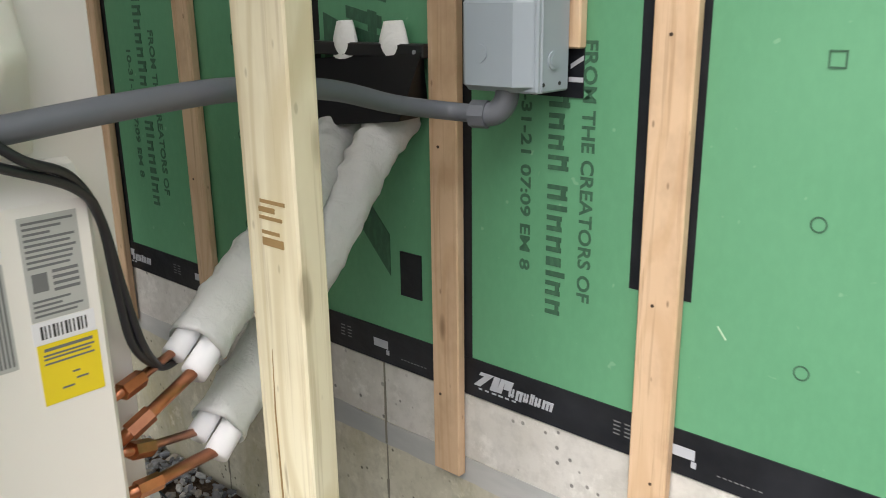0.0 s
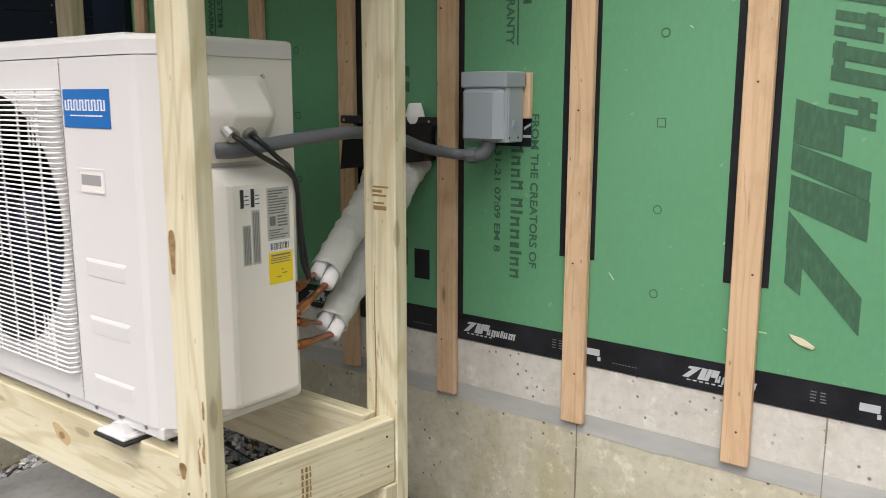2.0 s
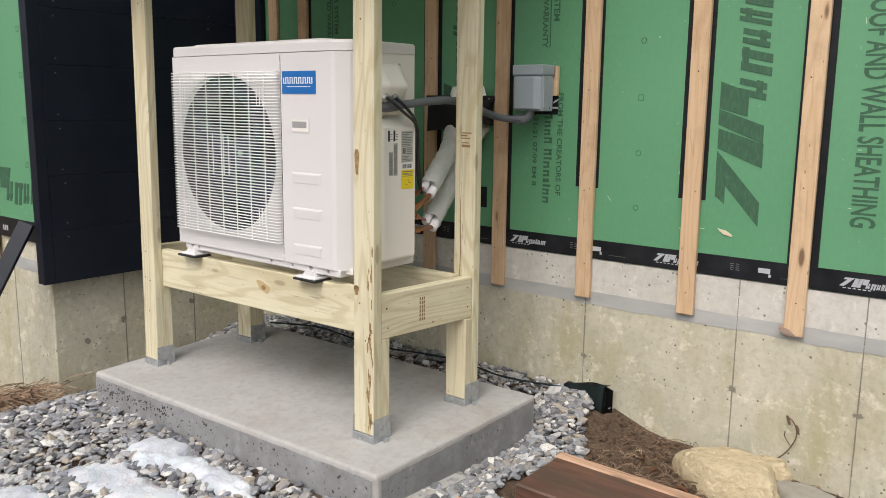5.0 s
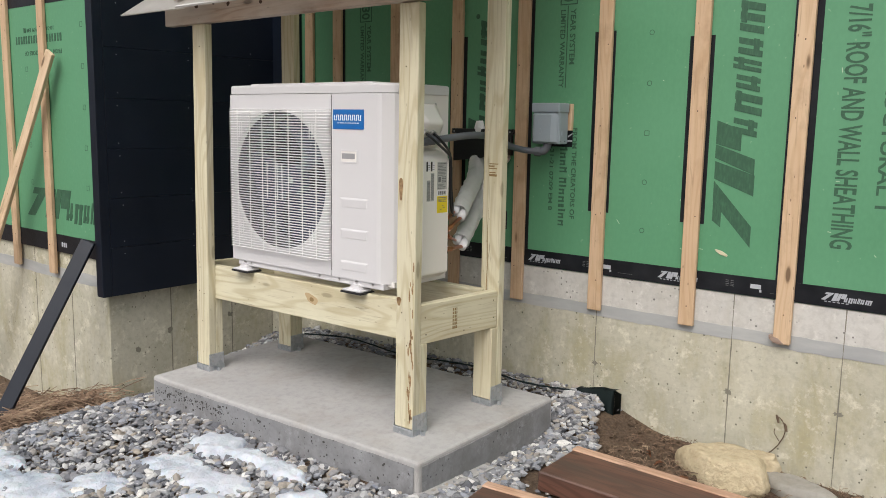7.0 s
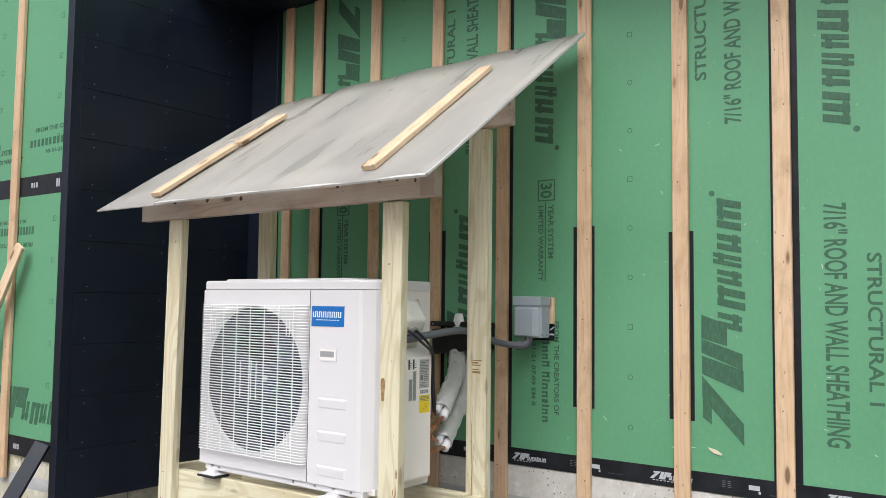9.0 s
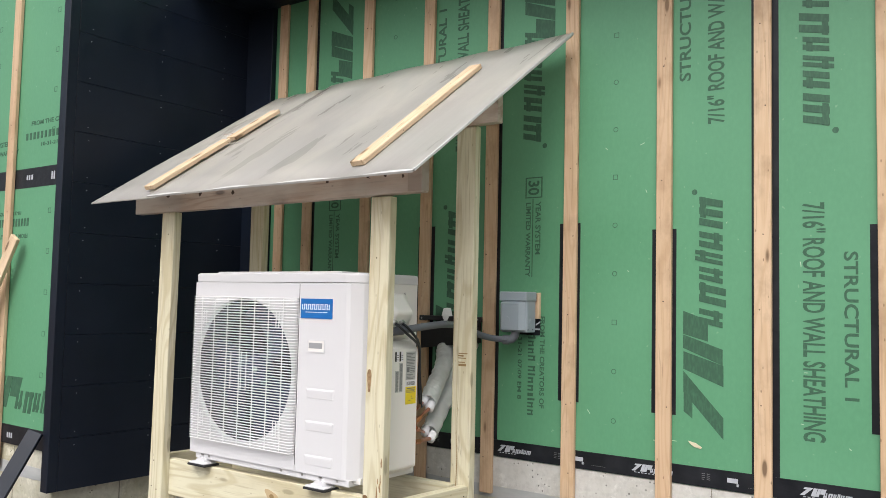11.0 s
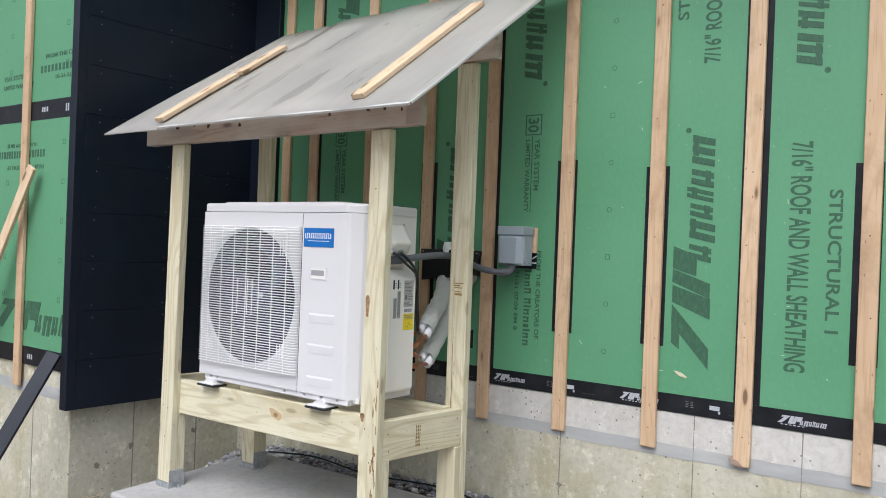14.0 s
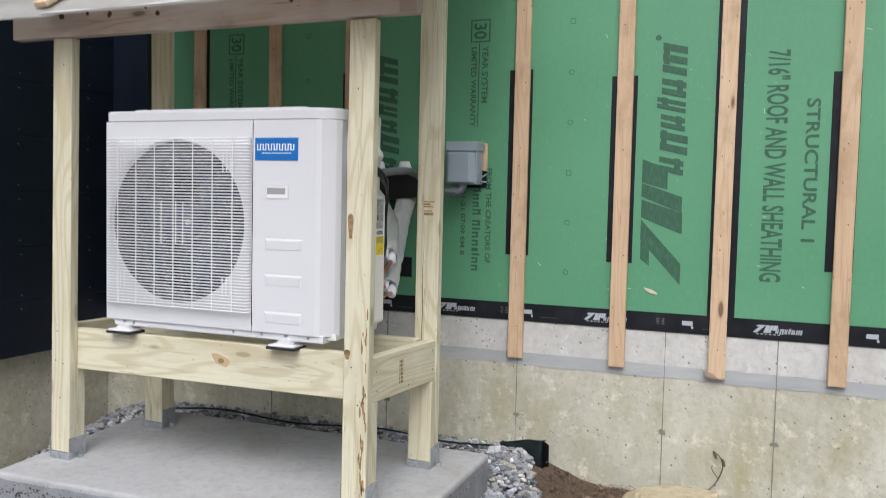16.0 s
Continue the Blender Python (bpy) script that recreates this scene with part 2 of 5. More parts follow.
# milky plastic sheet: part of the light passes through
_tl, _tp = rf.n.new("ShaderNodeBsdfTranslucent"), rf.n.new("ShaderNodeBsdfTransparent")
_tl.inputs["Color"].default_value, _tp.inputs["Color"].default_value = (0.80, 0.79, 0.75, 1), (0.86, 0.86, 0.83, 1)
_m1, _m2 = rf.n.new("ShaderNodeMixShader"), rf.n.new("ShaderNodeMixShader")
_m1.inputs[0].default_value, _m2.inputs[0].default_value = 0.36, 0.22
rf.l.new(rf.b.outputs[0], _m1.inputs[1])
rf.l.new(_tl.outputs[0], _m1.inputs[2])
rf.l.new(_m1.outputs[0], _m2.inputs[1])
rf.l.new(_tp.outputs[0], _m2.inputs[2])
rf.l.new(_m2.outputs[0], rf.n["Material Output"].inputs["Surface"])

M_EDGE = paint("pale_sheet_edge", (0.58, 0.575, 0.56), 0.45, 0.3)
M_PIT = Mat("pit_shade_grey", 0.95, color=(0.060, 0.058, 0.055)).m
M_KNOTHOLE = Mat("dark_knot", 0.9, color=(0.07, 0.042, 0.03)).m
M_DARKPINE = wood("dark_brown_pine", (0.36, 0.25, 0.19), (0.24, 0.15, 0.11), (0.12, 0.065, 0.045), 0.6, (0.42, 0.35, 0.30))


def stone_mat(name, stops):
    s = Mat(name, 0.8)
    isl = s.n.new("ShaderNodeNewGeometry").outputs["Random Per Island"]
    c = s.ramp(isl, *stops)
    c = s.mix(s.ramp(s.noise(70, 5), (0.45, 0.0), (0.75, 0.4)), c, (0.11, 0.105, 0.10))
    return s.color(c).bump(s.noise(120, 4), 0.4, 0.002).m


M_GRAVEL = stone_mat("crushed_stone", ((0.0, (0.085, 0.090, 0.105)), (0.18, (0.170, 0.175, 0.190)), (0.36, (0.250, 0.255, 0.270)), (0.50, (0.340, 0.300, 0.245)), (0.62, (0.205, 0.225, 0.270)), (0.80, (0.360, 0.370, 0.385)), (0.92, (0.52, 0.52, 0.52)), (1.0, (0.66, 0.65, 0.62))))
soil = Mat("brown_soil", 0.95)
_sn = soil.noise(9, 8, None, 0.7)
_sf = soil.noise(75, 6, None, 0.7)
M_SOIL = soil.color(soil.mix(soil.ramp(_sf, (0.4, 0.0), (0.7, 0.8)), soil.ramp(_sn, (0.3, (0.055, 0.034, 0.022)), (0.7, (0.12, 0.078, 0.05))), (0.20, 0.14, 0.09))).bump(_sf, 0.9, 0.02).m
rk = Mat("tan_fieldstone", 0.85)
M_ROCK = rk.color(rk.mix(rk.ramp(rk.noise(28, 6), (0.45, 0.0), (0.75, 0.7)), rk.ramp(rk.noise(4, 6), (0.3, (0.44, 0.36, 0.22)), (0.7, (0.56, 0.48, 0.33))), (0.33, 0.25, 0.15))).bump(rk.noise(22, 8), 1.0, 0.03).m
M_GREYROCK = concrete("grey_fieldstone", (0.34, 0.33, 0.30), (0.26, 0.245, 0.22), (0.2, 0.17, 0.12), 0.5, False)
snow = Mat("granular_snow", 0.6)
M_SNOW = snow.color(snow.ramp(snow.noise(9, 6), (0.3, (0.33, 0.37, 0.44)), (0.60, (0.56, 0.595, 0.65)))).bump(snow.noise(90, 5), 0.6, 0.01).m
snow.b.inputs["Subsurface Weight"].default_value = 0.15
stw = Mat("dead_grass", 0.9)
M_STRAW = stw.color(stw.ramp(stw.noise(14, 5), (0.3, (0.07, 0.043, 0.028)), (0.5, (0.20, 0.13, 0.085)), (0.7, (0.42, 0.32, 0.22)))).m
M_TWIG = Mat("dry_twig", 0.9, color=(0.11, 0.075, 0.05)).m
M_LEAF = Mat("dead_leaf", 0.85, color=(0.20, 0.085, 0.04)).m
M_FABRIC = Mat("black_geotextile", 0.8, color=(0.009, 0.021, 0.022)).m

# ---- builders ----


def thing(name, at, label, category, group="", kind=""):
    e = new(name)
    e.empty_display_size = 0.05
    e.location = at
    return tagged(e, label, category, group, kind)


def mesh_of(bm, name, mat, smooth=False):
    me = bpy.data.meshes.new(name)
    bm.normal_update()
    bm.to_mesh(me)
    bm.free()
    me.materials.append(mat)
    if smooth:
        for p in me.polygons:
            p.use_smooth = True
    return me


def base_of(o):
    p = Vector()
    while o is not None:
        p += o.location if o.type == "EMPTY" else Vector()
        o = o.parent
    return p


def part(name, bm, mat, parent=None, label="", smooth=False):
    """Links a bmesh, given in world coordinates, as one mesh object under a thing or a part."""
    ob = new(name, bm if isinstance(bm, bpy.types.Mesh) else mesh_of(bm, name, mat, smooth))
    if parent is not None:
        ob.parent = parent
        ob.matrix_parent_inverse = Matrix.Translation(-base_of(parent)) if parent.type == "EMPTY" else parent.matrix_basis.inverted()
    if label:
        ob["label"] = label
    return ob


def box(x0, x1, y0, y1, z0, z1, bev=0.0, seg=1, bm=None):
    own = bmesh.new()
    r = bmesh.ops.create_cube(own, size=1.0)
    for v in own.verts:
        v.co = Vector((x0 + (v.co.x + 0.5) * (x1 - x0), y0 + (v.co.y + 0.5) * (y1 - y0), z0 + (v.co.z + 0.5) * (z1 - z0)))
    if bev:
        bmesh.ops.bevel(own, geom=own.edges[:], offset=bev, segments=seg, profile=0.5, affect="EDGES")
    if bm is None:
        return own
    me = bpy.data.meshes.new("tmp")
    own.to_mesh(me)
    own.free()
    bm.from_mesh(me)
    bpy.data.meshes.remove(me)
    return bm


def stick(name, p0, p1, w, h, mat, parent=None, up=(0, 0, 1), bev=0.0025, label="", bow=0.0):
    """A sawn board from p0 to p1, w across and h along up, with the grain along its own x axis."""
    p0, p1 = Vector(p0), Vector(p1)
    x = (p1 - p0).normalized()
    z = Vector(up)
    z = (z - x * z.dot(x)).normalized()
    y = z.cross(x)
    ln = (p1 - p0).length
    bm = box(-ln / 2, ln / 2, -w / 2, w / 2, -h / 2, h / 2, bev)
    m = Matrix.Translation((p0 + p1) / 2) @ Matrix((x, y, z)).transposed().to_4x4()
    ob = new(name, mesh_of(bm, name, mat))
    ob.matrix_basis = m
    if parent is not None:
        ob.parent = parent
        ob.matrix_parent_inverse = Matrix.Translation(-base_of(parent)) if parent.type == "EMPTY" else parent.matrix_basis.inverted()
    if label:
        ob["label"] = label
    return ob


def spline(pts, n=12):
    """Catmull-Rom through points."""
    p = [Vector(q) for q in pts]
    p = [2 * p[0] - p[1]] + p + [2 * p[-1] - p[-2]]
    out = []
    for i in range(1, len(p) - 2):
        a, b, c, d = p[i - 1:i + 3]
        for k in range(n):
            t = k / n
            out.append(0.5 * (2 * b + (c - a) * t + (2 * a - 5 * b + 4 * c - d) * t * t + (3 * b - a - 3 * c + d) * t ** 3))
    return out + [p[-2]]


def tube(path, rx, ry=None, seg=14, caps=True, side=(1, 0, 0), wobble=0.0, bm=None, taper=None, seed=0):
    """A tube along a path; rx along side, ry across it."""
    bm = bm or bmesh.new()
    ry = ry or rx
    rng = random.Random(seed)
    rings, s = [], Vector(side)
    for i, c in enumerate(path):
        d = (path[min(i + 1, len(path) - 1)] - path[max(i - 1, 0)]).normalized()
        s = (s - d * s.dot(d)).normalized()
        u = d.cross(s)
        f = taper(i / (len(path) - 1)) if taper else 1.0
        ring = []
        for k in range(seg):
            a = 2 * math.pi * k / seg
            wv = 1 + wobble * rng.uniform(-1, 1)
            ring.append(bm.verts.new(c + s * math.cos(a) * rx * f * wv + u * math.sin(a) * ry * f * wv))
        rings.append(ring)
    for a, b in zip(rings, rings[1:]):
        for k in range(seg):
            bm.faces.new((a[k], a[(k + 1) % seg], b[(k + 1) % seg], b[k]))
    if caps:
        bm.faces.new(rings[0][::-1])
        bm.faces.new(rings[-1])
    return bm


def disc(c, r, normal, depth, seg=20, bev=0.0):
    n = Vector(normal).normalized()
    c = Vector(c)
    side = (1, 0, 0) if abs(n.x) < 0.9 else (0, 1, 0)
    return tube([c, c + n * (depth - bev), c + n * depth] if bev else [c, c + n * depth], r, r, seg, True, side, taper=(lambda t: 1.0 if t < 0.99 else 1 - bev / r) if bev else None)


def prism(poly, axis, a, b, bm=None):
    """Extrudes a polygon along an axis from a to b. poly: pairs in the other two axes, in x, y, z order."""
    bm = bm or bmesh.new()

    def at(p, v):
        return {"x": (v, p[0], p[1]), "y": (p[0], v, p[1]), "z": (p[0], p[1], v)}[axis]

    lo, hi = [bm.verts.new(at(p, a)) for p in poly], [bm.verts.new(at(p, b)) for p in poly]
    n = len(poly)
    for i in range(n):
        bm.faces.new((lo[i], lo[(i + 1) % n], hi[(i + 1) % n], hi[i]))
    bm.faces.new(lo[::-1])
    bm.faces.new(hi)
    bmesh.ops.recalc_face_normals(bm, faces=bm.faces[:])
    return bm


def text_mesh(words, size, mat, name="lettering"):
    """Words as a flat mesh in the x-y plane, starting at the origin, size high in capitals."""
    cu = bpy.data.curves.new("t", "FONT")
    cu.body, cu.size, cu.extrude = words, size / 0.72, 0.0004
    cu.resolution_u, cu.offset = 3, size * 0.03
    tmp = new("t", cu)
    bpy.context.view_layer.update()
    me = bpy.data.meshes.new_from_object(tmp.evaluated_get(bpy.context.evaluated_depsgraph_get()))
    bpy.data.objects.remove(tmp)
    bpy.data.curves.remove(cu)
    me.name = name
    me.materials.clear()
    me.materials.append(mat)
    return me


def lettering(words, start, along, height, length, mat, parent, normal=(0, -1, 0), name="lettering"):
    """Printed words from start along a direction, squeezed to a length, on a face with that outward normal."""
    me = text_mesh(words, height, mat, name)
    wid = max(v.co.x for v in me.vertices) or 1
    x, n = Vector(along).normalized(), Vector(normal)
    y = n.cross(x)
    ob = new(name, me)
    ob.matrix_basis = Matrix.Translation(start) @ Matrix((x * (length / wid), y, n)).transposed().to_4x4()
    if parent is not None:
        ob.parent = parent
        ob.matrix_parent_inverse = Matrix.Translation(-base_of(parent)) if parent.type == "EMPTY" else parent.matrix_basis.inverted()
    return ob


def flat(polys, mat, name, parent, y=-0.001, thick=0.0006):
    """Printed flat shapes on a wall that faces -y: polygons of x, z pairs."""
    bm = bmesh.new()
    for i, p in enumerate(polys):
        prism(p, "y", y + 0.0004, y - thick - 0.00012 * (i % 6), bm)
    return part(name, bm, mat, parent)


def ribbon(line, width):
    """Quads that follow a line of 2D points at an even width."""
    left, right = [], []
    for i, p in enumerate(line):
        a, b = line[max(i - 1, 0)], line[min(i + 1, len(line) - 1)]
        dx, dy = b[0] - a[0], b[1] - a[1]
        n = math.hypot(dx, dy) or 1.0
        ox, oy = -dy / n * width / 2, dx / n * width / 2
        left.append((p[0] + ox, p[1] + oy))
        right.append((p[0] - ox, p[1] - oy))
    return [[left[i], left[i + 1], right[i + 1], right[i]] for i in range(len(line) - 1)]

# ---- ground ----


def smooth(a, b, v):
    t = min(1.0, max(0.0, (v - a) / (b - a)))
    return t * t * (3 - 2 * t)


def ground_z(x, y):
    z = 0.03 + 0.016 * noise.noise((x * 1.3, y * 1.3, 3)) + 0.007 * noise.noise((x * 4, y * 4, 7))
    z += 0.105 * smooth(-0.5, -0.16, y) * (1 - smooth(-0.55, -0.14, x)) * smooth(-2.75, -2.45, x)
    z -= 0.045 * smooth(-0.1, 0.6, x)
    z -= 0.20 * (1 - smooth(-2.85, -2.15, x)) * (1 - 0.6 * smooth(-0.9, -0.4, y)) + 0.09 * (1 - smooth(-3.5, -2.7, x))
    z -= 0.03 * (1 - smooth(-2.4, -1.3, y))
    far = math.hypot(x + 0.5, y + 1.5)
    z -= 0.35 * smooth(4, 14, far)
    return z


bm = bmesh.new()
xs = [-900, -200, -60, -20, -9, -6, -5] + [-4.4 + 0.08 * i for i in range(82)] + [2.6, 3.5, 5, 9, 20, 60, 200, 900]
ys = [-900, -200, -60, -20, -9, -6, -4.6, -4] + [-3.6 + 0.08 * i for i in range(47)] + [1, 6, 20, 60, 200, 900]
grid = [[bm.verts.new((x, y, ground_z(x, y) - 0.02)) for y in ys] for x in xs]
for i in range(len(xs) - 1):
    for j in range(len(ys) - 1):
        bm.faces.new((grid[i][j], grid[i + 1][j], grid[i + 1][j + 1], grid[i][j + 1]))
tagged(part("ground", bm, M_SOIL, smooth=True), "damp brown bare soil beside the foundation", "ground", kind="structure")

# ---- main wall: sheathing, foundation ----
WX0, WX1, TOP = -2.73, 3.6, 5.2
wall = thing("wall_north", (0.4, 0.1, 0.7), "green coated sheathing panel wall with taped seams", "wall", kind="structure")
part("core", box(WX0 - 0.3, WX1, 0.012, 0.16, 0.66, TOP), M_GREEN, wall)
SEAMS = [WX0, -2.152, -0.945, 0.268, 1.487, 2.706, WX1]
for a, b in zip(SEAMS, SEAMS[1:]):
    part("sheathing_panel", box(a + 0.0015, b - 0.0015, 0.0, 0.012, 0.70, 3.30, 0.001), M_GREEN, wall)
    part("sheathing_panel", box(a + 0.0015, b - 0.0015, 0.0, 0.012, 3.303, TOP, 0.001), M_GREEN, wall)
fnd = thing("foundation_wall", (0.4, 0.1, 0), "stained poured concrete foundation wall with form joints", "foundation", kind="structure")
part("concrete", box(WX0 - 0.3, WX1, 0.003, 0.24, -0.7, 0.53), M_WALLCON, fnd)
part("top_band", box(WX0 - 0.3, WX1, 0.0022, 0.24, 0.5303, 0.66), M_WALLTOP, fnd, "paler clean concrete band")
for x in (-1.74, -1.137, -0.535, 0.067, 0.478, 1.08, 1.69, 2.3):
    jb = bmesh.new()
    zz = -0.3
    rng = random.Random(int(x * 100))
    while zz < 0.66:
        z2 = min(0.66, zz + rng.uniform(0.03, 0.09))
        w = rng.uniform(0.0008, 0.0024)
        box(x - w, x + w, 0.0015 - rng.uniform(0, 0.0025), 0.004, zz, z2, bm=jb)
        zz = z2 + (rng.uniform(0.002, 0.008) if rng.random() < 0.12 else 0.0)
    part("form_joint", jb, M_JOINT, fnd, "rough form joint line")
    for dz in (0.264, -0.05):
        tb = bmesh.new()
        rr = [0.007 + rng.uniform(-0.003, 0.008) for _ in range(14)]
        prism([(x + rr[k] * 1.5 * math.cos(k * math.pi / 7), dz + rng.uniform(-.003, .003) + rr[k] * math.sin(k * math.pi / 7)) for k in range(14)], "y", 0.0018, 0.004, tb)
        part("tie_hole", tb, M_JOINT, fnd, "chipped form tie hole")

# upper storey, jutting out over the recessed wall
SOF, JUT = 3.02, -0.45
up_ = thing("upper_storey", (0.4, JUT, SOF), "dark upper storey jutting out over the recessed wall", "wall", kind="structure")
part("soffit", box(-2.69, WX1, JUT, -0.002, SOF, SOF + 0.03), M_BLACK, up_, "black soffit boards")
part("upper_wall", box(-2.69, WX1, JUT, 0.0, SOF + 0.03, TOP + 0.6), M_GREEN, up_)

# ---- left wing: black-sided return wall and green wall ----
BX, LY = -2.662, -1.072
wing = thing("wall_west_return", (BX, -0.5, 0.42), "black painted plank siding on a return wall", "wall", kind="structure")
part("backing", box(-2.90, BX - 0.02, LY + 0.02, 0.0, 0.42, TOP), M_BLACK, wing)
z = 0.42
while z < TOP:
    part("plank", box(BX - 0.02, BX - 0.0 - 0.0015 * 0, -1.074, -0.002, z + 0.0006, min(z + 0.245, TOP) - 0.0006, 0.001), M_BLACK, wing)
    z += 0.245
part("corner_board", box(-2.718, BX + 0.001, -1.126, -1.075, 0.42, TOP, 0.002), M_BLACK, wing)
part("inside_corner_board", box(BX + 0.001, -2.448, -0.036, -0.002, 0.60, 3.018, 0.002), M_BLACK, wing)
wf = thing("foundation_return", (-2.8, -0.6, 0), "stained poured concrete foundation corner below black siding", "foundation", kind="structure")
part("concrete", box(-6.5, -2.735, -1.060, 0.003, -0.8, 0.66, 0.006), M_WALLCON, wf)
for y in (-0.70, -0.30):
    part("form_joint", box(-2.736, -2.7335, y - 0.0025, y + 0.0025, -0.3, 0.42), M_JOINT, wf)
for x in (-3.10, -3.50, -4.1):
    part("form_joint", box(x - 0.0025, x + 0.0025, -1.0615, -1.059, -0.4, 0.58), M_JOINT, wf)
rng = random.Random(11)
for y, z in ((-0.71, 0.17), (-0.31, 0.19), (-0.9, 0.10)):
    tb = bmesh.new()
    rr = [0.014 + rng.uniform(-0.006, 0.010) for _ in range(12)]
    prism([(y + rr[k] * math.cos(k * math.pi / 6), z + rr[k] * math.sin(k * math.pi / 6)) for k in range(12)], "x", -2.736, -2.733, tb)
    part("tie_hole", tb, M_JOINT, wf, "chipped form tie hole")
lw = thing("wall_west", (-3.8, -1.0, 0.7), "green coated sheathing wall with taped seams", "wall", kind="structure")
for a, b in ((-6.5, -3.92), (-3.917, -2.749)):
    part("sheathing_panel", box(a, b, LY, LY + 0.012, 0.66, 1.93, 0.001), M_GREEN, lw)
    part("sheathing_panel", box(a, b, LY, LY + 0.012, 1.933, TOP, 0.001), M_GREEN, lw)
part("core", box(-6.5, -2.905, LY + 0.012, 0.0, 0.662, TOP), M_GREEN, lw)

# ---- tape ----


def strip_of_tape(x0, x1, z0, z1, y=0.0, t=0.0012, name="seam_tape"):
    o = part(name, box(x0, x1, y - t, y + 0.001, z0, z1), M_TAPE)
    return tagged(o, "black acrylic flashing tape stuck along the sheathing", "tape", "flashing tape", "structure")


strip_of_tape(WX0, WX1, 0.664, 0.737, 0.0, 0.0026, "base_tape")
for x0, x1, z0, z1 in ((-2.197, -2.105, 0.7, TOP), (-0.992, -0.905, 0.7, TOP), (0.218, 0.318, 0.7, TOP), (1.44, 1.535, 0.7, TOP), (2.66, 2.755, 0.7, TOP),
                       (-0.599, -0.500, 0.938, 1.702), (-0.176, -0.075, 0.926, 1.663), (0.622, 0.716, 0.928, 1.655), (-1.380, -1.280, 0.93, 1.715)):
    strip_of_tape(x0, x1, z0, z1)
strip_of_tape(-6.5, -2.749, 1.885, 1.985, LY)
strip_of_tape(-6.5, -2.749, 0.59, 0.685, LY, 0.002, "base_tape")


def sealer(x0, x1, y, z0, z1, seed):
    """A brushed band with wavering edges on a wall that faces -y."""
    b = bmesh.new()
    n = int((x1 - x0) / 0.025)
    rows = []
    for i in range(n + 1):
        x = x0 + (x1 - x0) * i / n
        a = z0 + 0.006 * noise.noise((x * 4, seed, 0)) + 0.004 * noise.noise((x * 17, seed, 2))
        c = z1 + 0.007 * noise.noise((x * 4, seed, 5)) + 0.004 * noise.noise((x * 17, seed, 7))
        rows.append([b.verts.new((x, y, a)), b.verts.new((x, y, c)), b.verts.new((x, y + 0.004, c)), b.verts.new((x, y + 0.004, a))])
    for p, q in zip(rows, rows[1:]):
        for k in range(4):
            b.faces.new((p[k], q[k], q[(k + 1) % 4], p[(k + 1) % 4]))
    return tagged(part("sealer_band", b, M_SEAL), "grey sealer band brushed along the concrete", "sealer band", kind="structure")


sealer(WX0, WX1, 0.0012, 0.478, 0.530, 1)
sealer(-6.5, -2.737, -1.0620, 0.44, 0.50, 2)

# ---- furring strips ----
for i, x in enumerate((-2.372, -2.150, -1.728, -1.328, -0.950, -0.542, -0.122, 0.263, 0.683, 1.09, 1.497, 1.90, 2.31, 2.72)):
    rng = random.Random(i)
    f = stick("furring_strip", (x + rng.uniform(-.003, .003), -0.0125, 0.503 + rng.uniform(-.008, .008)), (x + rng.uniform(-.003, .003), -0.0125, SOF - 0.002), 0.063, 0.0195, M_FUR, up=(0, -1, 0))
    tagged(f, "rough spruce furring strip nailed upright over the sheathing", "furring strip", "wall furring strips")
for x in (-3.240, -3.655, -4.06, -4.47):
    f = stick("furring_strip", (x, LY - 0.0125, 0.47), (x, LY - 0.0125, TOP), 0.063, 0.0195, M_FUR, up=(0, -1, 0))
    tagged(f, "rough spruce furring strip nailed upright over the sheathing", "furring strip", "wall furring strips")

shim = prism([(0.216, 0.528), (0.252, 0.518), (0.272, 0.501), (0.262, 0.496), (0.236, 0.500), (0.218, 0.514)], "y", 0.0, -0.0262)
tagged(part("wood_shim", shim, M_DARKPINE), "dark splintered wood shim under a furring strip", "wood shim")

# ---- slab, sloping a little down from the wall ----
slab = bmesh.new()
foot = [(-2.135, -1.195), (-0.570, -1.160), (-0.535, -0.345), (-2.11, -0.36)]


def pad_z(y):
    return 0.150 + 0.042 * (y + 1.16) / 0.80


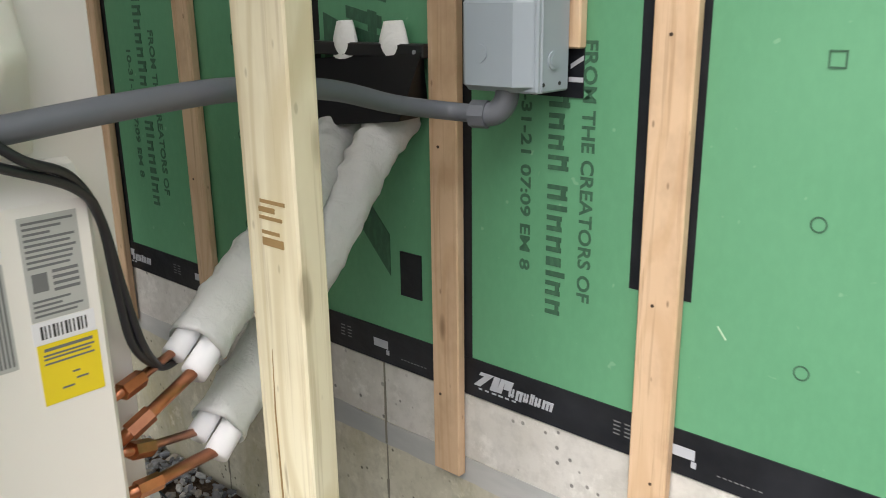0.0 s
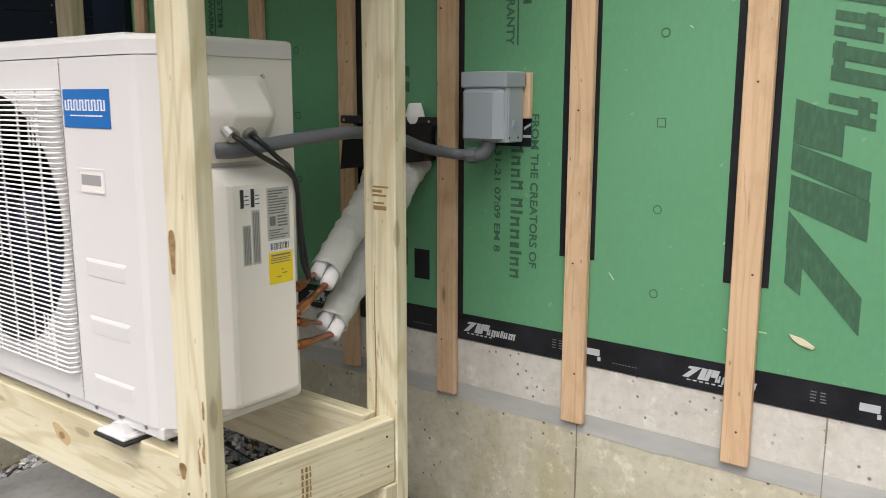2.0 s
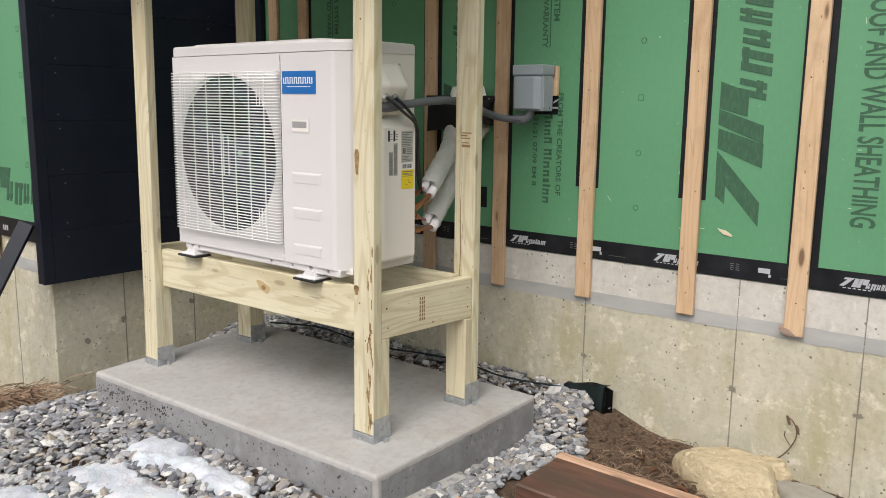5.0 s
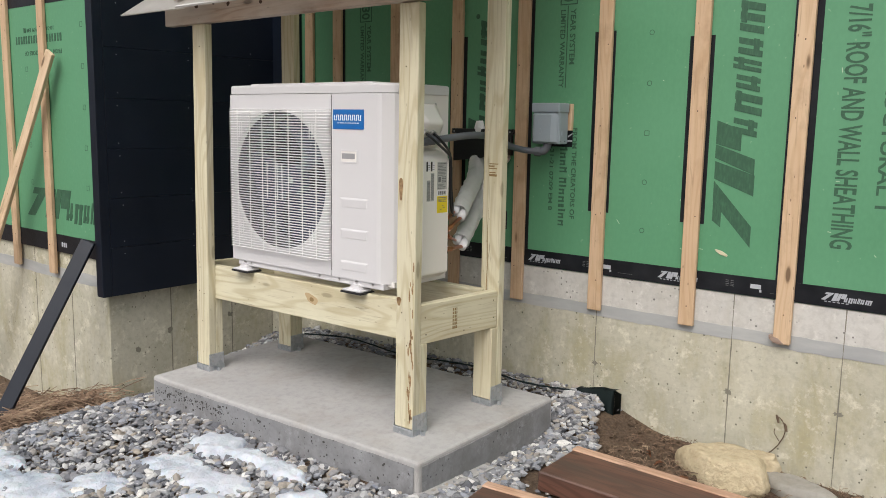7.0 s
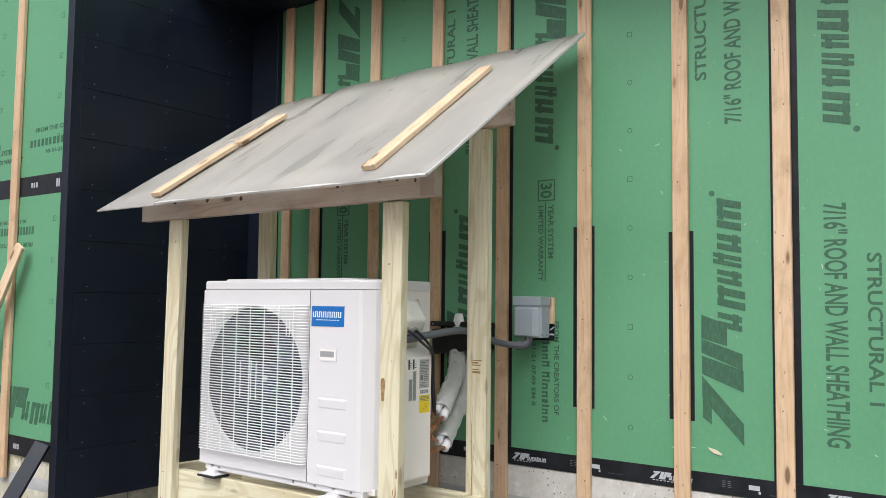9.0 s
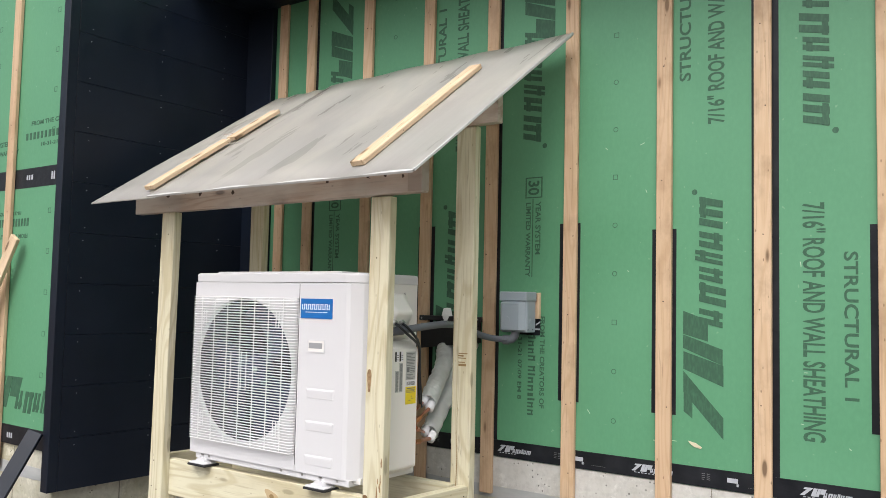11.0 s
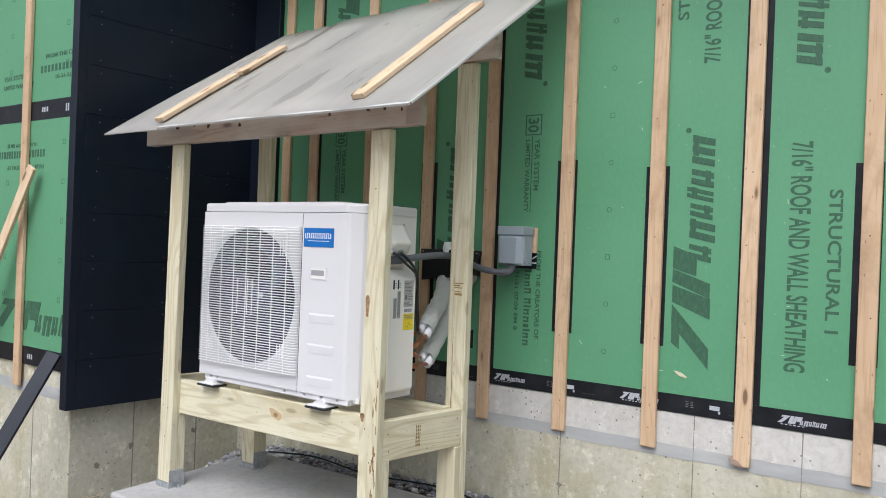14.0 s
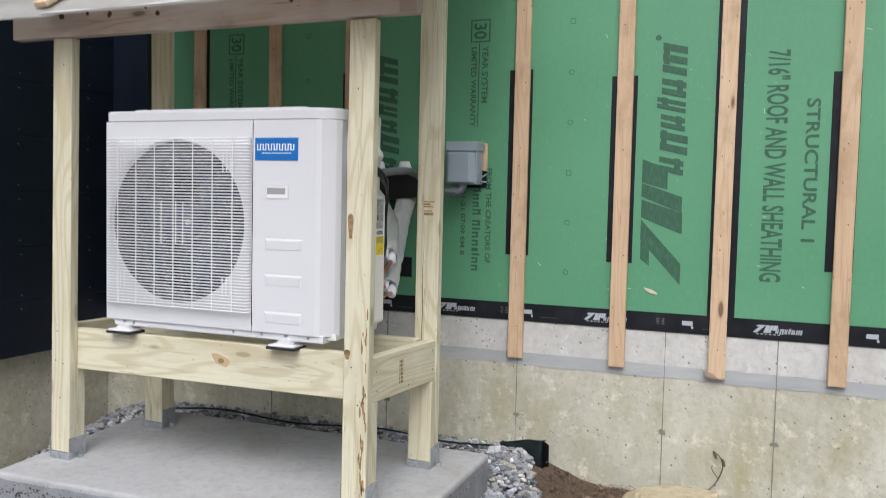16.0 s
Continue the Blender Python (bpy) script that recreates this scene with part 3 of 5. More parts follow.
prism(foot, "z", -0.10, 0.0, slab)
for v in slab.verts:
    if v.co.z > -0.05:
        v.co.z = pad_z(v.co.y)
edges = [e for e in slab.edges if all(v.co.z > 0.1 for v in e.verts)] + [e for e in slab.edges if abs(e.verts[0].co.z - e.verts[1].co.z) > 0.1]
bmesh.ops.bevel(slab, geom=edges, offset=0.014, segments=3, profile=0.5, affect="EDGES")
pad = thing("concrete_pad", (-1.34, -0.77, 0.0), "pale grey poured concrete equipment pad on gravel", "concrete pad")
part("slab", slab, M_PAD, pad)
# formed sides get a darker concrete of their own than the slab top
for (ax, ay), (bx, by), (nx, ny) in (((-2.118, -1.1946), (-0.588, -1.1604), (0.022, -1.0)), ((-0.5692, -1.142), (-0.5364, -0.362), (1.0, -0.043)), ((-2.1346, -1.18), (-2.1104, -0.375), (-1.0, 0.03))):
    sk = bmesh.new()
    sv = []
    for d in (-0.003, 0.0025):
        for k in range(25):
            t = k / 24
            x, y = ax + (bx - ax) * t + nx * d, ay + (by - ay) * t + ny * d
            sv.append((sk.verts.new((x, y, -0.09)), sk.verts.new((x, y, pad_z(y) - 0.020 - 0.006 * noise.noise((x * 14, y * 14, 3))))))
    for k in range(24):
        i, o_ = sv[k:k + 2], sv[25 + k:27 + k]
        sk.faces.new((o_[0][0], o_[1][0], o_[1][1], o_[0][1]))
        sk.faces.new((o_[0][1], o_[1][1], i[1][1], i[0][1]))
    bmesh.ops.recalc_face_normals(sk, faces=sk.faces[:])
    part("formed_side", sk, M_PADSIDE, pad, "darker pitted formed concrete edge")

# low footing ledge along one side, honeycomb pits on the formed faces
part("footing_ledge", prism([(-0.585, -1.215), (-0.532, -1.212), (-0.503, -0.80), (-0.56, -0.80)], "z", -0.06, 0.040), M_PAD, pad, "paler rough footing ledge")
# each pit is a flat disc, the shade of its hollow painted dark grey
hp = bmesh.new()
rng = random.Random(17)
for k in range(230):
    if k < 130:
        x, z = rng.uniform(-2.10, -1.62), 0.085 + rng.gauss(0, 0.017)
    else:
        x, z = rng.uniform(-2.10, -0.60), rng.uniform(0.03, 0.125)
    yf = -1.1946 + 0.0224 * (x + 2.118) - 0.0027
    r = 0.0016 + 0.0042 * rng.random() ** 2.5
    prism([(x + r * rng.uniform(0.6, 1.3) * math.cos(q * math.pi / 3.5), z + r * rng.uniform(0.6, 1.2) * math.sin(q * math.pi / 3.5)) for q in range(7)], "y", yf - 0.0012, yf + 0.001, hp)
tagged(part("honeycomb_pits", hp, M_PIT, pad, "honeycomb pits as flat discs, their shade painted dark"), kind="stuff")

# ---- shelter frame ----
shelter = thing("equipment_shelter", (-1.4, -0.75, pad_z(-0.75)), "pale treated pine frame with sloped grey sheet roof on a pad", "shelter")
FX = {"fl": (-2.012, -1.990), "fr": (-0.776, -0.769), "bl": (-1.935, -1.940), "br": (-0.7265, -0.7265)}
FT, BT, BEAMZ0, BEAMZ1 = -0.986, -0.528, 1.716, 2.044
RAIL_T, RAIL_B = 0.652, 0.500
for key, yc, jack, zt in (("fl", FT, 1, BEAMZ0), ("fr", FT, 1, BEAMZ0), ("bl", BT, -1, BEAMZ1), ("br", BT, -1, BEAMZ1)):
    x0, x1 = FX[key]
    ymid = yc + jack * 0.019
    pz = pad_z(ymid)
    post = stick("post", (x0, yc, pz + 0.024), (x1, yc, zt), 0.089, 0.038, M_PT, shelter, up=(0, -1, 0))
    fx = x0 + (x1 - x0) * 0.21
    stick("jack_stud", (x0, yc + jack * 0.0385, pz + 0.024), (fx, yc + jack * 0.0385, RAIL_B), 0.089, 0.038, M_PT, shelter, up=(0, -1, 0))
    bk = bmesh.new()
    box(x0 - 0.049, x0 + 0.049, ymid - 0.043, ymid + 0.043, pz - 0.003, pz + 0.023, 0.002, bm=bk)
    for s in (-1, 1):
        box(x0 + s * 0.0465 - 0.0012, x0 + s * 0.0465 + 0.0012, ymid - 0.04, ymid + 0.04, pz + 0.02, pz + 0.078, bm=bk)
    base = part("post_base", bk, M_STEEL, shelter, "galvanised steel post base")
    for s in (-1, 1):
        for dz in (0.044, 0.062):
            for dy in (-0.022, 0.02):
                part("nail_head", disc((x0 + s * 0.0477, ymid + dy, pz + dz), 0.004, (s, 0, 0), 0.0015, 8), M_CHROME, base)
    part("anchor_bolt", disc((x0 + 0.062, ymid, pz - 0.002), 0.010, (0, 0, 1), 0.018, 6), M_STEEL, shelter)

RY0, RY1 = -0.9665, -0.5475
RM, RH = (RAIL_T + RAIL_B) / 2, RAIL_T - RAIL_B
stick("front_rail", (-2.055, RY0 + 0.019, RM - 0.004), (-0.772, RY0 + 0.019, RM + 0.004), 0.038, RH, M_PT, shelter, label="treated pine rail with a knot")
stick("back_rail", (-2.01, RY1 - 0.019, RM), (-0.745, RY1 - 0.019, RM), 0.038, RH, M_PT, shelter)
stick("side_rail", (-0.752, RY0 + 0.001, RM - 0.002), (-0.704, RY1 - 0.001, RM), 0.038, RH - 0.004, M_PT, shelter, label="treated pine rail with a grade stamp")
stick("side_rail", (-2.075, RY0 + 0.001, RM), (-2.03, RY1 - 0.001, RM), 0.038, RH, M_PT, shelter)
# roof beams
stick("front_beam", (-2.220, FT - 0.012, 1.781), (-0.578, FT - 0.012, 1.787), 0.040, 0.132, M_OLD, shelter, label="weathered old pine beam with stains and nail holes")
stick("back_beam", (-2.20, BT - 0.01, 2.103), (-0.575, BT - 0.01, 2.106), 0.040, 0.120, M_OLD, shelter, label="weathered old pine beam")
# roof sheets: a plane that rises towards the wall
RS = 0.67


def roof_z(y, x=-1.42):
    return 1.755 + (y + 1.16) * RS + 0.022 * (x + 1.42) * (y + 1.16)


sheet_n = Vector((0, -RS, 1)).normalized()


def sheet(x0, x1, y0, y1, lift, th=0.006):
    b = bmesh.new()
    nx = 24
    lo, hi = [], []
    for i in range(nx + 1):
        for j in range(9):
            x, y = x0 + (x1 - x0) * i / nx, y0 + (y1 - y0) * j / 8
            sag = 0.003 * math.sin(i * 0.9) * (j / 8) + 0.003 * noise.noise((x * 3, y * 3, 1))
            p = Vector((x, y, roof_z(y, x) + lift + sag))
            lo.append(b.verts.new(p))
            hi.append(b.verts.new(p + sheet_n * th))
    k = lambda i, j: i * 9 + j
    for i in range(nx):
        for j in range(8):
            b.faces.new((hi[k(i, j)], hi[k(i + 1, j)], hi[k(i + 1, j + 1)], hi[k(i, j + 1)]))
            b.faces.new((lo[k(i, j)], lo[k(i, j + 1)], lo[k(i + 1, j + 1)], lo[k(i + 1, j)]))
    rim = [k(i, 0) for i in range(nx + 1)] + [k(nx, j) for j in range(1, 9)] + [k(i, 8) for i in range(nx - 1, -1, -1)] + [k(0, j) for j in range(7, 0, -1)]
    for a, c in zip(rim, rim[1:] + rim[:1]):
        b.faces.new((lo[a], lo[c], hi[c], hi[a]))
    return b


part("roof_sheet", sheet(-1.925, -0.503, -1.16, -0.085, 0.008), M_ROOF, shelter, "weathered milky grey fluted plastic roof sheet", True)
part("roof_sheet", sheet(-2.342, -1.87, -1.16, -0.092, 0.0), M_ROOF, shelter, "weathered milky grey fluted plastic roof sheet", True)
# thin paler strips laid over the sheet's front and side edges
part("sheet_edge", sheet(-1.920, -0.503, -1.163, -1.156, 0.0070, 0.0078), M_EDGE, shelter, "pale strip along the front edge of the roof sheet")
part("sheet_edge", sheet(-0.507, -0.5000, -1.154, -0.085, 0.0070, 0.0078), M_EDGE, shelter, "pale strip along the side edge of the roof sheet")
for (xa, ya), (xb, yb) in (((-1.972, -1.108), (-1.990, -0.690)), ((-1.978, -0.672), (-1.992, -0.390)), ((-0.795, -1.092), (-0.840, -0.310))):
    stick("roof_batten", Vector((xa, ya, roof_z(ya, xa))) + sheet_n * 0.024, Vector((xb, yb, roof_z(yb, xb))) + sheet_n * 0.026, 0.060, 0.020, M_BATTEN, shelter, up=sheet_n, label="bare spruce batten holding the roof sheet down")
# knots and nail holes in the old beam
rng = random.Random(41)
for xk, zk, rk_ in ((-1.98, 1.790, 0.013), (-1.86, 1.795, 0.009), (-1.76, 1.785, 0.011), (-1.60, 1.80, 0.006), (-1.55, 1.775, 0.009), (-1.12, 1.80, 0.005), (-1.02, 1.785, 0.007), (-0.82, 1.80, 0.014), (-0.74, 1.79, 0.008), (-0.66, 1.78, 0.006)):
    part("knot_hole", prism([(xk + rk_ * rng.uniform(0.7, 1.2) * math.cos(q * math.pi / 5), zk + 1.1 * rk_ * rng.uniform(0.7, 1.2) * math.sin(q * math.pi / 5)) for q in range(10)], "y", FT - 0.0327, FT - 0.030), M_KNOTHOLE, shelter)
# last stretch of the beam in a darker brown
part("wet_end", box(-0.640, -0.5765, FT - 0.0335, FT + 0.0095, 1.724, 1.850, 0.003), M_DARKPINE, shelter, "dark brown beam end")

# ---- heat pump unit ----
UX0, UX1, UY0, UY1, UZ0, UZ1 = -1.812, -0.868, -0.978, -0.645, 0.690, 1.416
unit = thing("heat_pump", (-1.34, -0.8, RAIL_T), "white outdoor heat pump condenser on a treated pine stand", "heat pump")
FCX, FCZ, FR = -1.507, 1.060, 0.289
SPX = -1.186
# back, left side and bottom shell
sh = bmesh.new()
box(UX0, UX0 + 0.004, UY0 + 0.03, UY1, UZ0, UZ1, bm=sh)
box(UX0, UX1 - 0.01, UY1 - 0.004, UY1, UZ0, UZ1, bm=sh)
box(UX0, UX1 - 0.01, UY0 + 0.03, UY1, UZ0, UZ0 + 0.02, bm=sh)
part("casing", sh, M_BEIGE, unit)
# front panel with a round opening
fp = bmesh.new()
N = 96
x0, x1, z0, z1 = UX0, SPX - 0.0015, UZ0 + 0.012, UZ1 - 0.004
ring_in, ring_back, ring_out = [], [], []
for k in range(N):
    a = 2 * math.pi * k / N
    c, s = math.cos(a), math.sin(a)
    ring_in.append(fp.verts.new((FCX + FR * c, UY0, FCZ + FR * s)))
    ring_back.append(fp.verts.new((FCX + FR * 0.98 * c, UY0 + 0.016, FCZ + FR * 0.98 * s)))
    t = min(((x1 if c > 0 else x0) - FCX) / c if abs(c) > 1e-6 else 9, ((z1 if s > 0 else z0) - FCZ) / s if abs(s) > 1e-6 else 9)
    ring_out.append(fp.verts.new((FCX + t * c, UY0, FCZ + t * s)))
for k in range(N):
    j = (k + 1) % N
    fp.faces.new((ring_out[k], ring_out[j], ring_in[j], ring_in[k]))
    fp.faces.new((ring_in[k], ring_in[j], ring_back[j], ring_back[k]))
for cx, cz in ((x0, z0), (x1, z0), (x1, z1), (x0, z1)):
    near = sorted(ring_out, key=lambda v: (v.co.x - cx) ** 2 + (v.co.z - cz) ** 2)[:2]
    fp.faces.new((near[0], near[1], fp.verts.new((cx, UY0, cz))))
bmesh.ops.recalc_face_normals(fp, faces=fp.faces[:])
part("front_panel", fp, M_WHITE, unit)
# service panel, wrapping the chamfered corner
sp = [(SPX + 0.0015, UY0 + 0.03), (SPX + 0.0015, UY0), (-0.945, UY0), (-0.925, UY0 + 0.004), (-0.888, UY0 + 0.034), (-0.876, UY0 + 0.050), (-0.876, UY0 + 0.085), (-0.900, UY0 + 0.085), (-0.93, UY0 + 0.03)]
svc = prism(sp, "z", UZ0 + 0.012, UZ1 - 0.004)
panel = part("service_panel", svc, M_WHITE, unit)
for zz in (1.016, 0.896, 0.771):
    bmk = prism([(UY0 + 0.002, zz + 0.004), (UY0 - 0.0008, zz + 0.001), (UY0 - 0.0026, zz - 0.005), (UY0 - 0.0026, zz - 0.010), (UY0 - 0.0015, zz - 0.034), (UY0 + 0.002, zz - 0.036)], "x", -1.136, -0.990)
    for v in bmk.verts:
        if v.co.y < UY0 - 0.001:
            v.co.x += 0.008 if v.co.x < -1.06 else -0.008
    part("ridge", bmk, M_WHITE, panel)
hb = bmesh.new()
for b in ((-1.134, -1.045, 1.195, 1.199), (-1.134, -1.045, 1.151, 1.155), (-1.134, -1.130, 1.155, 1.195), (-1.049, -1.045, 1.155, 1.195)):
    box(b[0], b[1], UY0 - 0.0022, UY0 + 0.002, b[2], b[3], bm=hb)
grip = part("grip_frame", hb, M_WHITE, panel)
gr = prism([(UY0 - 0.0012, 1.155), (UY0 - 0.0012, 1.195), (UY0 - 0.0005, 1.195), (UY0 - 0.0005, 1.155)], "x", -1.130, -1.049)
part("grip_recess", gr, M_BEIGE, panel, "pale grip pocket")
# no real hollow here: the slot's shade is put into a flat grey patch
part("grip_slot", box(-1.128, -1.058, UY0 - 0.0017, UY0 - 0.0008, 1.166, 1.187, 0.0003), M_POCKET, panel, "flat grey patch painted as the grip slot's shade")
badge = part("badge", box(-1.176, -1.011, UY0 - 0.002, UY0 + 0.001, 1.278, 1.352), M_BLUE, unit, "blue rectangular badge with white wordmark bars")
bb = bmesh.new()
wave = []
for i in range(14):
    xx = -1.166 + 0.0107 * i
    wave += [(xx, 1.312 if i % 2 else 1.331), (xx, 1.331 if i % 2 else 1.312)]
for p in ribbon(wave, 0.0042):
    prism(p, "y", UY0 - 0.0018, UY0 - 0.0028, bb)
for i in range(9):
    box(-1.150 + 0.013 * i, -1.140 + 0.013 * i, UY0 - 0.0028, UY0 - 0.0018, 1.300, 1.3025, bm=bb)
part("wordmark", bb, M_LABELWHITE, badge)
# lid
lid = bmesh.new()
outer = [(UX0 + 0.004, UY0 - 0.001), (-0.945, UY0 - 0.001), (-0.886, UY0 + 0.036), (UX1 - 0.004, UY0 + 0.06), (UX1 - 0.004, UY1 + 0.002), (UX0 + 0.004, UY1 + 0.002)]
prism(outer, "z", UZ1 - 0.002, UZ1 + 0.034, lid)
bmesh.ops.bevel(lid, geom=[e for e in lid.edges if any(v.co.z > UZ1 for v in e.verts)], offset=0.010, segments=3, profile=0.5, affect="EDGES")
lid_o = part("lid", lid, M_WHITE, unit)
part("lid_rise", box(UX0 + 0.10, -1.0, UY0 + 0.03, UY1 - 0.04, UZ1 + 0.032, UZ1 + 0.041, 0.006, 2), M_WHITE, lid_o)
# right side
side = part("side_panel", box(UX1 - 0.012, UX1 - 0.008, UY0 + 0.082, UY1, UZ0 + 0.005, UZ1 - 0.002, 0.001), M_BEIGE, unit, "warm grey painted side panel")
SX = UX1 - 0.008
part("side_seam", box(SX, SX + 0.004, -0.888, -0.862, UZ0 + 0.02, UZ1 - 0.02, 0.002), M_BEIGE, side)
for yy in (-0.860, -0.725):
    part("screw", disc((SX, yy, 1.378), 0.005, (1, 0, 0), 0.003, 10), M_CHROME, side)
# terminal cover: sloping box
tc = bmesh.new()
prof = [(0.002, 1.378), (0.018, 1.374), (0.066, 1.318), (0.073, 1.307), (0.069, 1.297), (0.010, 1.213)]
rows_ = []
for yy, f in ((-0.896, 0.05), (-0.890, 0.25), (-0.845, 1.0), (-0.762, 1.0), (-0.726, 0.55), (-0.720, 0.05)):
    rows_.append([tc.verts.new((SX + d * f if d > 0.002 else SX, yy, zz)) for d, zz in prof])
for a, b in zip(rows_, rows_[1:]):
    for i in range(len(prof) - 1):
        tc.faces.new((a[i], b[i], b[i + 1], a[i + 1]))
tc.faces.new(rows_[0][::-1])
tc.faces.new(rows_[-1])
bmesh.ops.recalc_face_normals(tc, faces=tc.faces[:])
bmesh.ops.bevel(tc, geom=[e for e in tc.edges if len(e.link_faces) == 2 and e.calc_face_angle(0) > 0.35], offset=0.007, segments=3, profile=0.5, affect="EDGES")
cover = part("terminal_cover", tc, M_COVER, unit, "ivory moulded terminal cover", True)
# service cover with labels
sc = bmesh.new()
prof = [(-0.888, 0.0), (-0.878, 0.018), (-0.856, 0.042), (-0.846, 0.046), (-0.694, 0.046), (-0.688, 0.040), (-0.686, 0.0)]
levels = ((1.205, 0.02, 0.0), (1.200, 0.35, 0.0), (1.170, 0.97, 0.0), (1.160, 1.0, 0.0), (0.735, 1.0, 0.0), (0.728, 0.95, 0.0), (0.705, 0.1, 0.0))
rows_ = [[sc.verts.new((SX + d * f, yy, zz)) for yy, d in prof] for zz, f, _ in levels]
for a, b in zip(rows_, rows_[1:]):
    for i in range(len(prof) - 1):
        sc.faces.new((a[i], a[i + 1], b[i + 1], b[i]))
sc.faces.new(rows_[0][::-1])
sc.faces.new(rows_[-1])
bmesh.ops.recalc_face_normals(sc, faces=sc.faces[:])
svcover = part("service_cover", sc, M_COVER, unit, "ivory moulded valve cover with rating labels")
CX = SX + 0.046


def sticker(y0, y1, z0, z1, mat, name="sticker", label="", bars=(), bar_mat=None):
    o = part(name, box(CX - 0.0005, CX + 0.0008, y0, y1, z0, z1), mat, svcover, label)
    if bars:
        b = bmesh.new()
        for by0, by1, bz0, bz1 in bars:
            box(CX + 0.0007, CX + 0.0012, y0 + by0 * (y1 - y0), y0 + by1 * (y1 - y0), z0 + bz0 * (z1 - z0), z0 + bz1 * (z1 - z0), bm=b)
        part("print", b, bar_mat or M_PRINT, o)
    return o


rng = random.Random(5)
rows_of = lambda n, lo, hi: [(0.06, rng.uniform(0.5, 0.95), lo + (hi - lo) * (i + 0.2) / n, lo + (hi - lo) * (i + 0.65) / n) for i in range(n)]
sticker(-0.764, -0.706, 1.054, 1.160, M_SILVERLABEL, "rating_label", "silver rating label with fine print", rows_of(9, 0.5, 0.97) + [(0.1, 0.36, 0.28, 0.46)] + [(0.45, 0.9, 0.26 + 0.06 * i, 0.29 + 0.06 * i) for i in range(4)] + rows_of(4, 0.03, 0.22))
sticker(-0.7655, -0.702, 1.030, 1.053, M_PAPER, "barcode_label", "white barcode label", [(0.12 + 0.065 * i, 0.12 + 0.065 * i + (0.025 if i % 3 else 0.04), 0.2, 0.8) for i in range(12)], M_BLACKPRINT)
sticker(-0.7635, -0.701, 0.964, 1.029, M_YELLOW, "warning_label", "yellow warning label with black print", [(0.1, 0.9, 0.88, 0.93), (0.08, 0.92, 0.80, 0.83), (0.08, 0.85, 0.74, 0.77), (0.08, 0.9, 0.66, 0.69), (0.3, 0.5, 0.2, 0.23), (0.55, 0.75, 0.3, 0.33), (0.5, 0.62, 0.42, 0.45)], M_PRINT)
sticker(-0.830, -0.808, 1.126, 1.162, M_PAPER, "wiring_label", "small printed label", [(0.0, 0.4, 0.0, 1.0), (0.5, 0.95, 0.15, 0.2), (0.5, 0.95, 0.4, 0.45), (0.5, 0.95, 0.6, 0.65)], M_BLACKPRINT)
sticker(-0.804, -0.782, 1.126, 1.162, M_PAPER, "wiring_label", "small printed label", [(0.0, 0.4, 0.0, 1.0), (0.5, 0.95, 0.15, 0.2), (0.5, 0.95, 0.4, 0.45), (0.5, 0.95, 0.6, 0.65)], M_BLACKPRINT)
sticker(-0.826, -0.806, 1.012, 1.092, M_SILVERLABEL, "text_label", "narrow label with fine print", [(0.15 + 0.2 * i, 0.25 + 0.2 * i, 0.04, 0.96) for i in range(4)])
sticker(-0.803, -0.783, 1.012, 1.120, M_SILVERLABEL, "text_label", "narrow label with fine print", [(0.15 + 0.2 * i, 0.25 + 0.2 * i, 0.04, 0.96) for i in range(4)])
# interior, coil and fan
cav = bmesh.new()
IY = UY1 - 0.03
for b in ((UX0 + 0.006, UX0 + 0.009, UY0 + 0.052, IY, UZ0 + 0.022, UZ1 - 0.006), (SPX - 0.004, SPX - 0.001, UY0 + 0.052, IY, UZ0 + 0.022, UZ1 - 0.006),
          (UX0 + 0.009, SPX - 0.004, IY - 0.003, IY, UZ0 + 0.022, UZ1 - 0.006), (UX0 + 0.009, SPX - 0.004, UY0 + 0.052, IY - 0.003, UZ1 - 0.012, UZ1 - 0.008), (UX0 + 0.009, SPX - 0.004, UY0 + 0.052, IY - 0.003, UZ0 + 0.022, UZ0 + 0.026)):
    box(*b, bm=cav)
part("interior_liner", cav, M_DARK, unit)
sr = bmesh.new()
rings = []
for yy, rr in ((UY0 + 0.015, 0.982), (UY0 + 0.03, 0.962), (UY0 + 0.055, 0.950), (UY0 + 0.13, 0.95)):
    rings.append([sr.verts.new((FCX + FR * rr * math.cos(2 * math.pi * k / 64), yy, FCZ + FR * rr * math.sin(2 * math.pi * k / 64))) for k in range(64)])
for a, b in zip(rings, rings[1:]):
    for k in range(64):
        sr.faces.new((a[k], b[k], b[(k + 1) % 64], a[(k + 1) % 64]))
part("fan_shroud", sr, M_BELL, unit, "", True)
fan = part("fan", disc((FCX, UY0 + 0.075, FCZ), 0.062, (0, 1, 0), 0.05, 32, 0.006), M_FAN, unit, "slate grey three-bladed fan")
part("hub_nut", disc((FCX, UY0 + 0.068, FCZ), 0.012, (0, 1, 0), 0.008, 6), M_CHROME, fan)
for k in range(3):
    a0 = 2 * math.pi * k / 3 + 0.35
    bl = bmesh.new()
    vs = []
    for i in range(9):
        r = 0.055 + 0.212 * i / 8
        row = []
        for j in range(9):
            t = j / 8
            ang = a0 + 1.55 * t * (0.75 + 0.25 * i / 8) + 0.28 * (i / 8) ** 2
            row.append(bl.verts.new((FCX + r * math.cos(ang), UY0 + 0.072 + 0.065 * t, FCZ + r * math.sin(ang))))
        vs.append(row)
    for i in range(8):
        for j in range(8):
            bl.faces.new((vs[i][j], vs[i + 1][j], vs[i + 1][j + 1], vs[i][j + 1]))
    bmesh.ops.solidify(bl, geom=bl.faces[:], thickness=0.003)
    part("blade", bl, M_FAN, fan, "", True)
